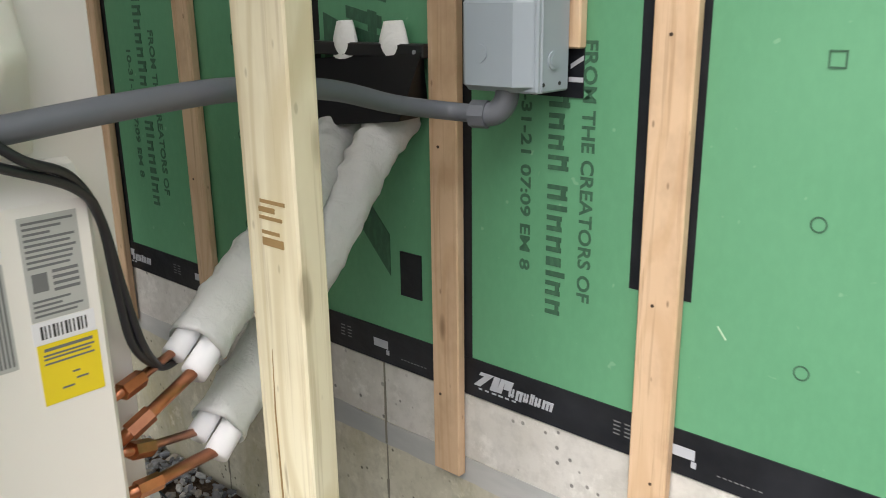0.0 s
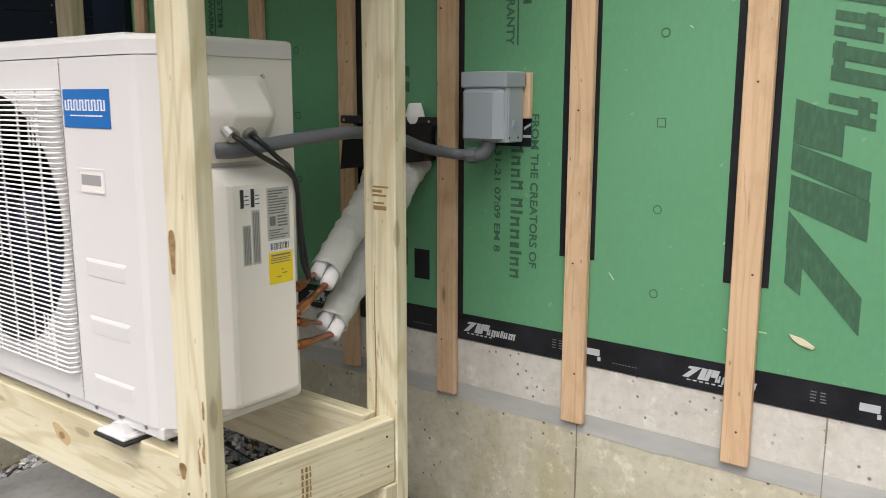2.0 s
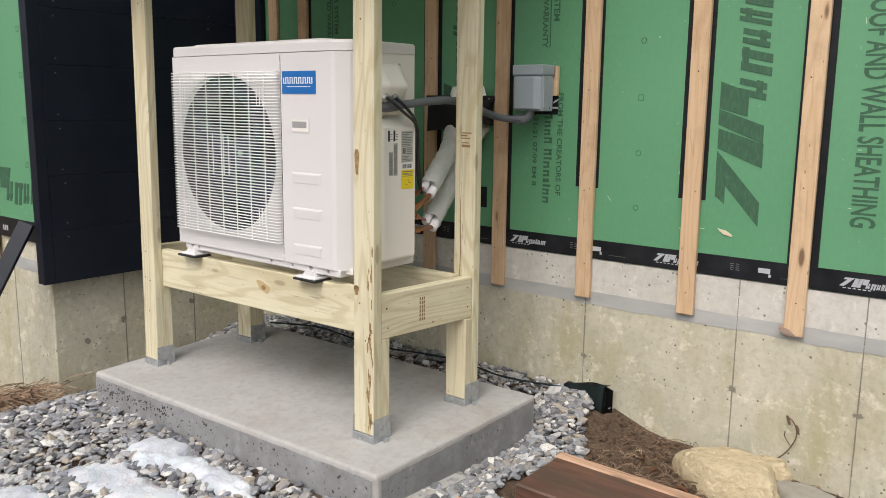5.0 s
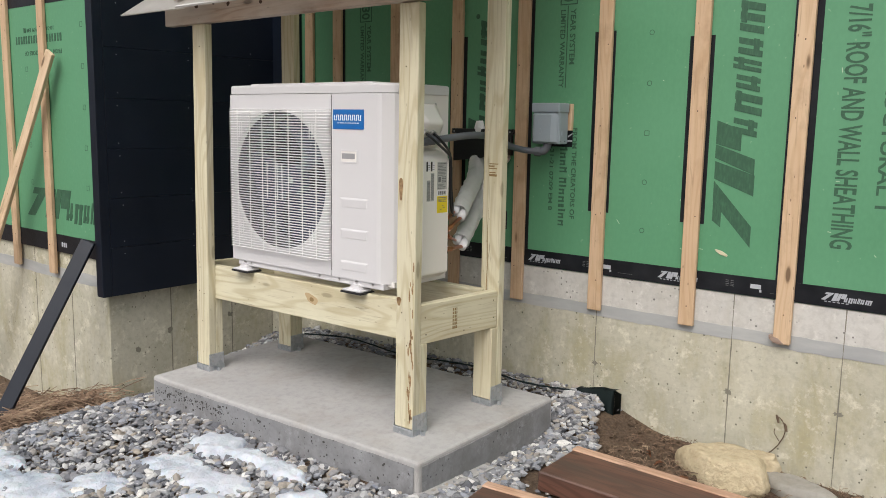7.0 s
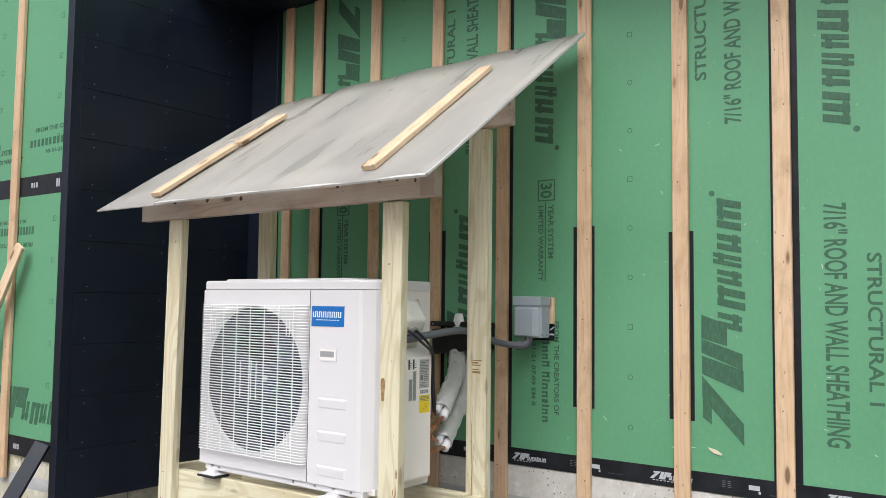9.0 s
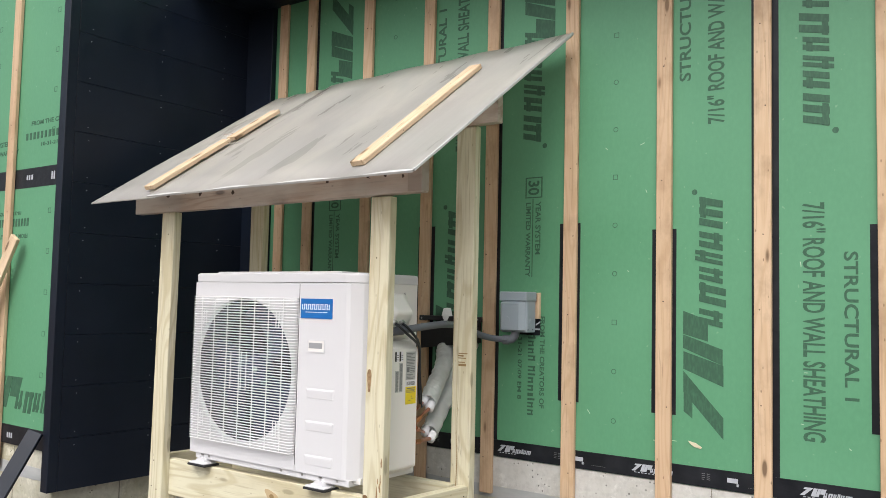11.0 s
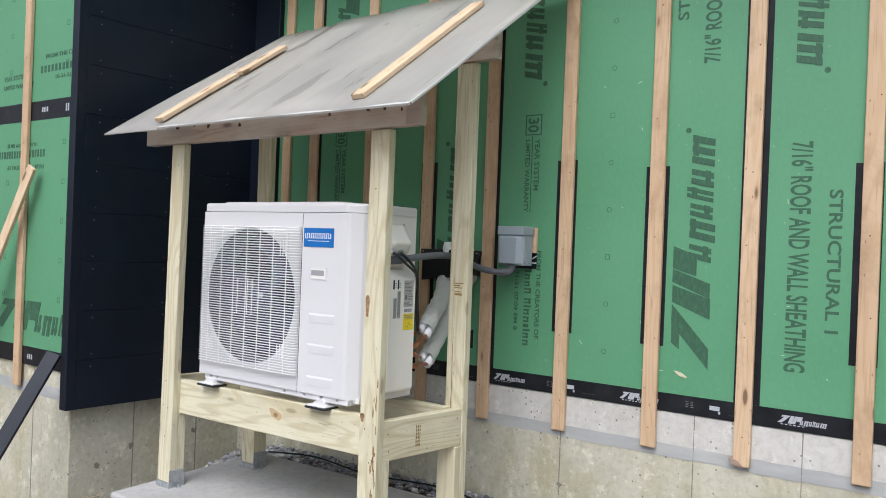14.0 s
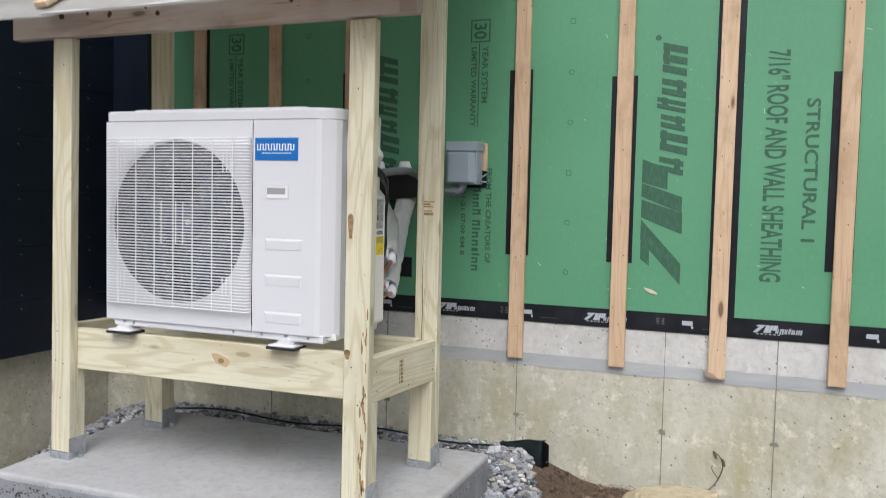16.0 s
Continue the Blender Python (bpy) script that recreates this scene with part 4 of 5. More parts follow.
# wire grille
GX0, GX1, GZ0, GZ1, GY = -1.797, -1.193, 0.766, 1.351, -0.999
grille = bmesh.new()
NW = 57
for i in range(NW):
    zz = GZ0 + (GZ1 - GZ0) * i / (NW - 1)
    path = [Vector((GX0 - 0.004, UY0 - 0.001, zz)), Vector((GX0 + 0.000, GY + 0.006, zz)), Vector((GX0 + 0.006, GY, zz)), Vector((GX1 - 0.006, GY, zz)), Vector((GX1, GY + 0.006, zz)), Vector((GX1 + 0.003, UY0 - 0.001, zz))]
    tube(path, 0.0021, 0.0021, 6, True, (0, 0, 1), bm=grille)
grille_o = part("wire_grille", grille, M_WIRE, unit, "white coated wire fan guard", True)
for i in range(7):
    xx = GX0 + 0.052 + 0.0815 * i
    part("upright_wire", tube([Vector((xx, GY + 0.004, GZ0 - 0.002)), Vector((xx, GY + 0.004, GZ1 + 0.002))], 0.0021, seg=6), M_WIRE, grille_o)
for xx in (FCX - 0.075, FCX - 0.045, FCX + 0.018, FCX + 0.048):
    part("short_wire", tube([Vector((xx, GY + 0.004, FCZ - 0.075)), Vector((xx, GY + 0.004, FCZ + 0.075))], 0.0019, seg=6), M_WIRE, grille_o)
for sx, sz in ((GX0 + 0.065, GZ1 - 0.085), (GX1 - 0.085, GZ1 - 0.085), (GX0 + 0.065, GZ0 + 0.085), (GX1 - 0.085, GZ0 + 0.085)):
    for d in (-0.016, 0.0, 0.016):
        part("clip_wire", tube([Vector((sx + d, GY + 0.004, sz - 0.03)), Vector((sx + d, GY + 0.004, sz + 0.03))], 0.0019, seg=6), M_WIRE, grille_o)
# base rail and feet
part("base_rail", box(UX0 + 0.03, UX1 - 0.045, UY0 + 0.006, UY1 - 0.01, UZ0 - 0.012, UZ0 + 0.014, 0.003), M_WHITE, unit)
for x in (UX0 + 0.12, UX0 + 0.55, UX1 - 0.28, UX1 - 0.10):
    part("screw", disc((x, UY0 + 0.007, UZ0 + 0.004), 0.005, (0, -1, 0), 0.003, 8), M_CHROME, unit)
for x in (-1.735, -1.055):
    for y0, y1 in ((-1.004, -0.935), (-0.615, -0.555)):
        ft = bmesh.new()
        box(x - 0.052, x + 0.047, y0 + 0.004, y1, RAIL_T + 0.0065, RAIL_T + 0.015, 0.003, bm=ft)
        prism([(x - 0.036, RAIL_T + 0.013), (x + 0.032, RAIL_T + 0.013), (x + 0.020, RAIL_T + 0.034), (x - 0.012, RAIL_T + 0.034)], "y", y0 + 0.02, y1 + 0.03 if y0 < -0.9 else y1, ft)
        f = part("mounting_foot", ft, M_WHITE, unit, "white steel foot on a black rubber pad")
        part("foot_bolt", disc((x + 0.002, y0 + 0.032, RAIL_T + 0.042), 0.008, (0, 0, 1), 0.005, 6), M_CHROME, f)
        part("rubber_pad", box(x - 0.058, x + 0.053, y0, y1 + 0.01, RAIL_T - 0.0005, RAIL_T + 0.008, 0.002), M_RUBBER, f)

# ---- disconnect box and wiring ----
DX0, DX1, DY0, DZ0, DZ1 = -0.836, -0.703, -0.120, 1.226, 1.402
dbox = thing("disconnect_box", (-0.77, -0.02, DZ0), "grey steel electrical disconnect box fixed to the sheathing", "electrical box")
part("enclosure", box(DX0 + 0.004, DX1, DY0 + 0.02, -0.021, DZ0, DZ1 - 0.004, 0.003), M_GREYBOX, dbox)
dc = bmesh.new()
prof = [(DX0, DY0 + 0.03), (DX0 + 0.004, DY0 + 0.014), (DX0 + 0.018, DY0), (DX1 - 0.028, DY0), (DX1 - 0.008, DY0 + 0.018), (DX1 + 0.002, DY0 + 0.03)]
lv = []
for zz, f in ((DZ0 + 0.002, 0.3), (DZ0 + 0.010, 1.0), (DZ1 - 0.052, 1.0), (DZ1 - 0.040, 0.25)):
    lv.append([dc.verts.new((x, DY0 + 0.03 - (DY0 + 0.03 - y) * f, zz)) for x, y in prof])
for a, b in zip(lv, lv[1:]):
    for i in range(len(prof) - 1):
        dc.faces.new((a[i], a[i + 1], b[i + 1], b[i]))
dc.faces.new(lv[0][::-1])
dc.faces.new(lv[-1])
bmesh.ops.recalc_face_normals(dc, faces=dc.faces[:])
cov = part("cover", dc, M_GREYBOX, dbox)
part("knockout", disc(((DX0 + DX1) / 2 - 0.02, DY0 + 0.001, DZ0 + 0.055), 0.013, (0, -1, 0), 0.0022, 20), M_GREYBOX, cov)
hd = box(DX0 - 0.002, DX1 + 0.004, DY0 + 0.012, -0.02, DZ1 - 0.040, DZ1, 0.004, 2)
part("hinged_cap", hd, M_GREYBOX, dbox)
part("knockout", disc((DX1 - 0.001, -0.062, DZ0 + 0.045), 0.013, (1, 0, 0), 0.003, 20), M_GREYBOX, dbox)
part("knockout", disc((DX1 - 0.001, -0.062, DZ0 + 0.045), 0.008, (1, 0, 0), 0.004, 20), M_GREYBOX, dbox)
for yy in (-0.085, -0.045):
    part("screw", disc((DX1 - 0.001, yy, DZ0 + 0.012), 0.003, (1, 0, 0), 0.002, 8), M_BLACKPRINT, dbox)
o = stick("mounting_block", (-0.752, -0.0105, 1.285), (-0.752, -0.0105, 1.400), 0.13, 0.019, M_BATTEN, up=(0, -1, 0))
tagged(o, "small bare spruce block behind the disconnect box", "wood block")
o = part("tape_patch", box(-0.80, -0.690, -0.0026, 0.0, 1.213, 1.318), M_TAPE)
tagged(o, "black flashing tape patch beside the disconnect box", "tape", "flashing tape", "structure")
flat([[(-0.712, 1.262), (-0.690, 1.275), (-0.690, 1.268), (-0.712, 1.255)], [(-0.715, 1.243), (-0.690, 1.243), (-0.690, 1.236), (-0.715, 1.236)]], M_WHITEINK, "print", o, -0.0026)
cond = thing("flexible_conduit", (-0.80, -0.11, 1.19), "grey flexible conduit from the heat pump to the disconnect box", "conduit")
path = spline([(-0.858, -0.850, 1.240), (-0.838, -0.832, 1.240), (-0.812, -0.790, 1.245), (-0.80, -0.66, 1.258), (-0.815, -0.52, 1.262), (-0.845, -0.36, 1.247), (-0.868, -0.22, 1.214), (-0.855, -0.125, 1.196), (-0.795, -0.102, 1.192)], 10)
part("jacket", tube(path, 0.0138, seg=16), M_CONDUIT, cond, "", True)
part("elbow", tube(spline([(-0.80, -0.103, 1.192), (-0.780, -0.095, 1.195), (-0.768, -0.088, 1.210), (-0.765, -0.085, 1.230)], 6), 0.018, seg=14), M_CONDUIT, cond, "", True)
part("nut", tube([Vector((-0.815, -0.106, 1.192)), Vector((-0.79, -0.100, 1.192))], 0.021, seg=8), M_CONDUIT, cond)
part("gland", tube(spline([(-0.862, -0.853, 1.240), (-0.838, -0.832, 1.240), (-0.818, -0.800, 1.244)], 4), 0.0185, seg=12), M_CONDUIT, cond, "", True)
for k, yy in enumerate((-0.848, -0.806)):
    cb = thing("control_cable", (-0.80, yy, 1.24), "black control cable hanging from the terminal cover", "cable", "control cables")
    pts = [(-0.822, yy, 1.268), (-0.800, yy + 0.004, 1.256), (-0.790, yy + 0.040, 1.228 - 0.006 * k), (-0.812, -0.715, 1.186 + 0.01 * k), (-0.828, -0.683, 1.145), (-0.842, -0.668 + 0.006 * k, 1.06), (-0.848, -0.655 + 0.01 * k, 0.99), (-0.870, -0.615, 0.945), (-0.895, -0.575, 0.935)]
    part("cable", tube(spline(pts, 8), 0.0052, seg=10), M_CABLE, cb, "", True)
    part("cable_gland", tube([Vector((-0.842, yy, 1.280)), Vector((-0.816, yy, 1.264))], 0.0135, seg=12), M_CHROME, cb)

# ---- refrigerant lines ----
LINES = (("a", (-0.876, -0.563, 0.952), [(-0.925, -0.455, 1.003), (-0.985, -0.325, 1.060), (-1.065, -0.195, 1.095), (-1.128, -0.110, 1.125)], (-1.165, -0.035, 1.155), 1),
         ("b", (-0.882, -0.540, 0.831), [(-0.922, -0.430, 0.893), (-0.962, -0.310, 0.965), (-1.000, -0.195, 1.050), (-1.018, -0.118, 1.120)], (-1.04, -0.035, 1.165), 2))
for nm, end, mids, tip, seed in LINES:
    ls = thing("insulated_line_set", end, "white vinyl wrapped refrigerant pipes running up to the wall", "pipe bundle", "refrigerant line sets")
    e = Vector(end)
    pts = spline([e] + mids + [tip], 16)
    wb = bmesh.new()
    rng = random.Random(seed)
    s_ = Vector((0.66, 0.48, -0.57))
    rings = []
    for i, c in enumerate(pts):
        d = (pts[min(i + 1, len(pts) - 1)] - pts[max(i - 1, 0)]).normalized()
        s_ = (s_ - d * s_.dot(d)).normalized()
        u = d.cross(s_)
        t = i / (len(pts) - 1)
        w, h = 0.037 + 0.006 * t, 0.027 + 0.008 * t
        cr = 1 + 0.03 * math.sin(i * 0.7 + seed) + rng.uniform(-0.03, 0.03)
        pleat = 0.17 * abs(math.sin(i * 0.55 + seed)) * min(1.0, 0.25 + 1.6 * t)
        rings.append([wb.verts.new(c + s_ * math.cos(a) * w * (cr - (pleat if math.cos(a) < -0.3 else 0.25 * pleat)) + u * math.sin(a) * h * (cr + 0.09 * math.sin(3 * a + i * 0.35) + 0.05 * math.sin(7 * a - i * 0.5))) for a in [2 * math.pi * k / 18 for k in range(18)]])
    for a, b in zip(rings, rings[1:]):
        for k in range(18):
            wb.faces.new((a[k], a[(k + 1) % 18], b[(k + 1) % 18], b[k]))
    bmesh.ops.solidify(wb, geom=wb.faces[:], thickness=0.002)
    part("wrap", wb, M_WRAP, ls, "", True)
    d0 = (pts[0] - pts[3]).normalized()
    sx = Vector((0.66, 0.48, -0.57))
    sx = (sx - d0 * sx.dot(d0)).normalized()
    zc = {"a": ((-0.853, -0.664, 0.942), (-0.853, -0.660, 0.892)), "b": ((-0.853, -0.662, 0.862), (-0.853, -0.660, 0.812))}[nm]
    for q, (sgn, rr, src) in enumerate(((-1, 0.0145, zc[0]), (1, 0.0165, zc[1]))):
        c0 = e + sx * sgn * 0.0165 - d0 * 0.03
        c1 = e + sx * sgn * 0.0165 + d0 * (0.026 + 0.008 * q)
        part("foam_sleeve", tube([c0, c1], rr, seg=16), M_FOAM, ls, "", True)
        part("copper_pipe", tube([Vector(src) + (Vector(src) - c1).normalized() * 0.03, Vector(src), c1 - d0 * 0.01], 0.0078 if q else 0.0055, seg=12), M_COPPER, ls, "", True)
        part("flare_nut", tube([Vector(src) + (Vector(src) - c1).normalized() * 0.012, Vector(src) + (c1 - Vector(src)).normalized() * 0.02], 0.011, seg=6), M_COPPER, ls)
for x, w in ((-1.062, 0.040), (-1.185, 0.036)):
    tb = bmesh.new()
    pth = spline([(x, -0.012, 1.235), (x + 0.004, -0.024, 1.28), (x + 0.002, -0.022, 1.322)], 6)
    tube(pth, w, 0.014, 14, True, (1, 0, 0), taper=lambda t: 1.0 - 0.45 * t * t, bm=tb)
    tagged(part("wrap_tail", tb, M_WRAP, smooth=True), "white vinyl wrap tail tucked above the black hood", "pipe wrap", "wrap tails")
# hood over the wall opening
hood = thing("flashing_hood", (-1.15, 0.0, 1.25), "black membrane flashing hood over the pipe opening", "flashing hood")
tl, tr, bl_, br_ = Vector((-1.335, -0.026, 1.247)), Vector((-0.985, -0.030, 1.278)), Vector((-1.262, -0.118, 1.134)), Vector((-0.957, -0.118, 1.170))
wl_, wr_ = Vector((-1.335, -0.004, 1.150)), Vector((-0.998, -0.004, 1.165))
hb = bmesh.new()
v = [hb.verts.new(p) for p in (tl, tr, br_, bl_, wl_, wr_)]
hb.faces.new((v[0], v[3], v[2], v[1]))
hb.faces.new((v[0], v[4], v[3]))
hb.faces.new((v[1], v[2], v[5]))
bmesh.ops.solidify(hb, geom=hb.faces[:], thickness=0.003)
part("flap", hb, M_MEMBRANE, hood)
part("upstand", box(-1.34, -0.982, -0.034, -0.004, 1.262, 1.285, 0.002), M_MEMBRANE, hood)
for x in (-1.325, -1.0):
    part("nail_head", disc((x, -0.034, 1.272), 0.004, (0, -1, 0), 0.002, 8), M_FASTENER, hood)
o = part("tape_patch", box(-1.080, -1.026, -0.0024, 0.0, 0.818, 0.905), M_TAPE)
tagged(o, "small black flashing tape patch on the sheathing", "tape", "flashing tape", "structure")

# ---- prints on the sheathing and tape ----


def mark(parent, at, u, v, length, mat, y, reg=True, name="trade_mark", edge=99.0):
    """A slanted trade mark as plain blocks. at: x, z of its start on the base line; u, v: directions along and up in the wall."""
    h = length * 0.165
    polys = []

    def quad(u0, u1, v0, v1, slant=0.45):
        polys.append([(u0 * length + slant * v0 * h, v0 * h), (u1 * length + slant * v0 * h, v0 * h), (u1 * length + slant * v1 * h, v1 * h), (u0 * length + slant * v1 * h, v1 * h)])

    def block(*uv):
        polys.append([(a * length, b * h) for a, b in uv])

    block((0.0, 0.0), (0.085, 0.0), (0.262, 0.99), (0.177, 0.99))
    block((0.072, 0.76), (0.150, 0.76), (0.184, 0.98), (0.098, 0.98))
    block((0.207, 0.0), (0.291, 0.0), (0.342, 0.99), (0.270, 0.99))
    block((0.292, 0.02), (0.355, 0.02), (0.410, 1.0), (0.355, 1.0))
    block((0.385, 0.38), (0.470, 0.38), (0.507, 1.0), (0.412, 1.0))
    # six low blocks of slanted slats
    for k, (a, w) in enumerate(((0.440, 0.070), (0.525, 0.090), (0.617, 0.062), (0.690, 0.052), (0.750, 0.075), (0.838, 0.130))):
        n = 3 if k == 5 else 2
        lo = -0.06 if k == 1 else 0.02
        hi = 0.70 if k == 3 else 0.60
        for q in range(n):
            u0 = a + w * q / n
            quad(u0, u0 + w / n * 0.66, lo, hi, 0.22)
        quad(a + w * 0.25, a + w * 0.9, 0.44 if k % 2 else 0.10, 0.58 if k % 2 else 0.24, 0.22)
    if reg:
        polys.append([(0.995 * length + 0.012 * length * math.cos(k), 0.72 * h + 0.012 * length * math.sin(k)) for k in [i * math.pi / 5 for i in range(10)]])
    out = []
    for p in polys:
        q = [(at[0] + a * u[0] + b * v[0], at[1] + a * u[1] + b * v[1]) for a, b in p]
        if max(a for a, b in q) < edge:
            out.append(q)
    return flat(out, mat, name, parent, y)


UP, DOWN, L_, R_ = (0, 1), (0, -1), (-1, 0), (1, 0)


def bars(parent, x0, x1, z0, z1, n, along, mat, y, name="print_bars", seed=0):
    """Unreadable print: rows of short bars. along: 'x' or 'z'."""
    r = random.Random(seed)
    polys = []
    for i in range(n):
        t0, t1 = (i + 0.12) / n, (i + 0.78 - r.uniform(0, 0.15)) / n
        if along == "z":
            polys.append([(x0, z0 + (z1 - z0) * t0), (x1, z0 + (z1 - z0) * t0), (x1, z0 + (z1 - z0) * t1), (x0, z0 + (z1 - z0) * t1)])
        else:
            polys.append([(x0 + (x1 - x0) * t0, z0), (x0 + (x1 - x0) * t1, z0), (x0 + (x1 - x0) * t1, z1), (x0 + (x1 - x0) * t0, z1)])
    return flat(polys, mat, name, parent, y)


Y = -0.0006
ROOFING = '7/16" ROOF AND WALL SHEATHING'
for dx, left in ((0.0, False), (-1.2192, True), (1.2192, False)):
    mark(wall, (0.112 + dx, 0.850), UP, L_, 0.96, M_INK, Y)
    if dx < 1:
        mark(wall, (-0.795 + dx, 3.01), DOWN, R_, 0.96, M_INK, Y)
        flat([[(-0.776 + dx, 1.917), (-0.690 + dx, 1.917), (-0.690 + dx, 1.912), (-0.776 + dx, 1.912)], [(-0.776 + dx, 1.828), (-0.690 + dx, 1.828), (-0.690 + dx, 1.823), (-0.776 + dx, 1.823)],
              [(-0.776 + dx, 1.912), (-0.771 + dx, 1.912), (-0.771 + dx, 1.828), (-0.776 + dx, 1.828)], [(-0.695 + dx, 1.912), (-0.690 + dx, 1.912), (-0.690 + dx, 1.828), (-0.695 + dx, 1.828)],
              [(-0.7385 + dx, 1.82), (-0.7350 + dx, 1.82), (-0.7350 + dx, 1.47), (-0.7385 + dx, 1.47)]], M_INK, "print_box", wall, Y)
        lettering("30", (-0.760 + dx, Y, 1.904), (0, 0, -1), 0.055, 0.068, M_INK, wall)
        lettering("YEAR SYSTEM", (-0.722 + dx, Y, 1.805), (0, 0, -1), 0.026, 0.235, M_INK, wall)
        lettering("LIMITED WARRANTY", (-0.771 + dx, Y, 1.805), (0, 0, -1), 0.024, 0.335, M_INK, wall)
        lettering("FROM THE CREATORS OF", (-0.690 + dx, Y, 1.298), (0, 0, -1), 0.0225, 0.402, M_INK, wall)
        zc, blocks = 1.392, []
        for wd, top in ((30, 37), (25, 37), (24, 28), (25, 28), (24, 28), (27, 37), (25, 28), (23, 28), (24, 37), (0, 0), (24, 37), (9, 37), (26, 28), (26, 28), (15, 28), (9, 36), (24, 28), (25, 28)):
            if wd:
                t_, w_ = top / 1000, wd / 1000
                x_ = -0.750 + dx
                for c0, c1 in (((0.0, 0.30), (0.66, 0.96)) if wd > 16 else ((0.0, 0.96),)):
                    blocks.append([(x_, zc - w_ * c0), (x_ + t_, zc - w_ * c0), (x_ + t_, zc - w_ * c1), (x_, zc - w_ * c1)])
                if wd > 16:
                    blocks.append([(x_ + t_ * 0.68, zc - w_ * 0.3), (x_ + t_ * 0.92, zc - w_ * 0.3), (x_ + t_ * 0.92, zc - w_ * 0.66), (x_ + t_ * 0.68, zc - w_ * 0.66)])
            zc -= (wd or 6) / 1000 + 0.0082
        flat(blocks, M_INK, "trade_name", wall, Y)
        lettering("10-31-21 07:09 EM 8", (-0.802 + dx, Y, 1.255), (0, 0, -1), 0.0195, 0.328, M_INK, wall)
    lettering("STRUCTURAL 1", (-0.020 + dx, Y, 2.255), (0, 0, 1), 0.046, 0.53, M_INK, wall)
    lettering(ROOFING, (0.113 + dx, Y, 2.07), (0, 0, 1), 0.064, 0.88, M_INK, wall)
lettering(ROOFING, (0.402, Y, 1.742), (0, 0, -1), 0.074, 0.862, M_INK, wall)
lettering("STRUCTURAL 1", (0.539, Y, 1.562), (0, 0, -1), 0.046, 0.527, M_INK, wall)
mark(wall, (0.400, 2.955), DOWN, R_, 0.96, M_INK, Y)
# fastener guide marks, every 8 inches: two rings, then a square
for cx in (-0.340, -1.560, 0.880):
    for k in range(-0, 20):
        cz = 0.876 + 0.2025 * k
        gm = bmesh.new()
        if k % 3 == 2:
            for b in ((-0.011, 0.011, 0.0085, 0.011), (-0.011, 0.011, -0.011, -0.0085), (-0.011, -0.0085, -0.0085, 0.0085), (0.0085, 0.011, -0.0085, 0.0085)):
                prism([(cx + b[0], cz + b[2]), (cx + b[1], cz + b[2]), (cx + b[1], cz + b[3]), (cx + b[0], cz + b[3])], "y", Y, Y - 0.0005, gm)
        else:
            for q in range(16):
                a0, a1 = q * math.pi / 8, (q + 1) * math.pi / 8
                prism([(cx + 0.0085 * math.cos(a0), cz + 0.0085 * math.sin(a0)), (cx + 0.011 * math.cos(a0), cz + 0.011 * math.sin(a0)), (cx + 0.011 * math.cos(a1), cz + 0.011 * math.sin(a1)), (cx + 0.0085 * math.cos(a1), cz + 0.0085 * math.sin(a1))], "y", Y, Y - 0.0005, gm)
        part("nailing_mark", gm, M_INK, wall)
# west wall prints
YW = LY - 0.0006
mark(lw, (-3.53, 0.765), R_, UP, 0.98, M_INK, YW, edge=-2.752)
bars(lw, -3.56, -3.05, 1.690, 1.730, 18, "x", M_INK, YW, "trade_name", 2)
bars(lw, -3.13, -2.765, 2.132, 2.168, 10, "x", M_INK, YW, "trade_name", 5)
lettering("FROM THE CREATORS OF", (-3.06, YW, 1.650), (-1, 0, 0), 0.0225, 0.40, M_INK, lw)
lettering("10-31-21 07:09 EM 8", (-3.13, YW, 1.768), (-1, 0, 0), 0.0195, 0.328, M_INK, lw)
lettering("FROM THE CRE", (-3.08, YW, 2.205), (1, 0, 0), 0.0225, 0.31, M_INK, lw)
lettering("10-31-21", (-2.98, YW, 2.092), (1, 0, 0), 0.0195, 0.16, M_INK, lw)
lettering("YEAR SYSTEM", (-3.53, YW, 2.120), (1, 0, 0), 0.026, 0.235, M_INK, lw)
lettering("LIMITED WARRANTY", (-3.53, YW, 2.072), (1, 0, 0), 0.024, 0.335, M_INK, lw)
for cx in (-2.86, -3.45):
    for k in range(13):
        cz = 0.95 + 0.2025 * k
        gm = bmesh.new()
        for b in ((-0.013, 0.013, 0.0105, 0.013), (-0.013, 0.013, -0.013, -0.0105), (-0.013, -0.0105, -0.0105, 0.0105), (0.0105, 0.013, -0.0105, 0.0105)):
            prism([(cx + b[0], cz + b[2]), (cx + b[1], cz + b[2]), (cx + b[1], cz + b[3]), (cx + b[0], cz + b[3])], "y", YW, YW - 0.0005, gm)
        part("nailing_mark", gm, M_INK, lw)
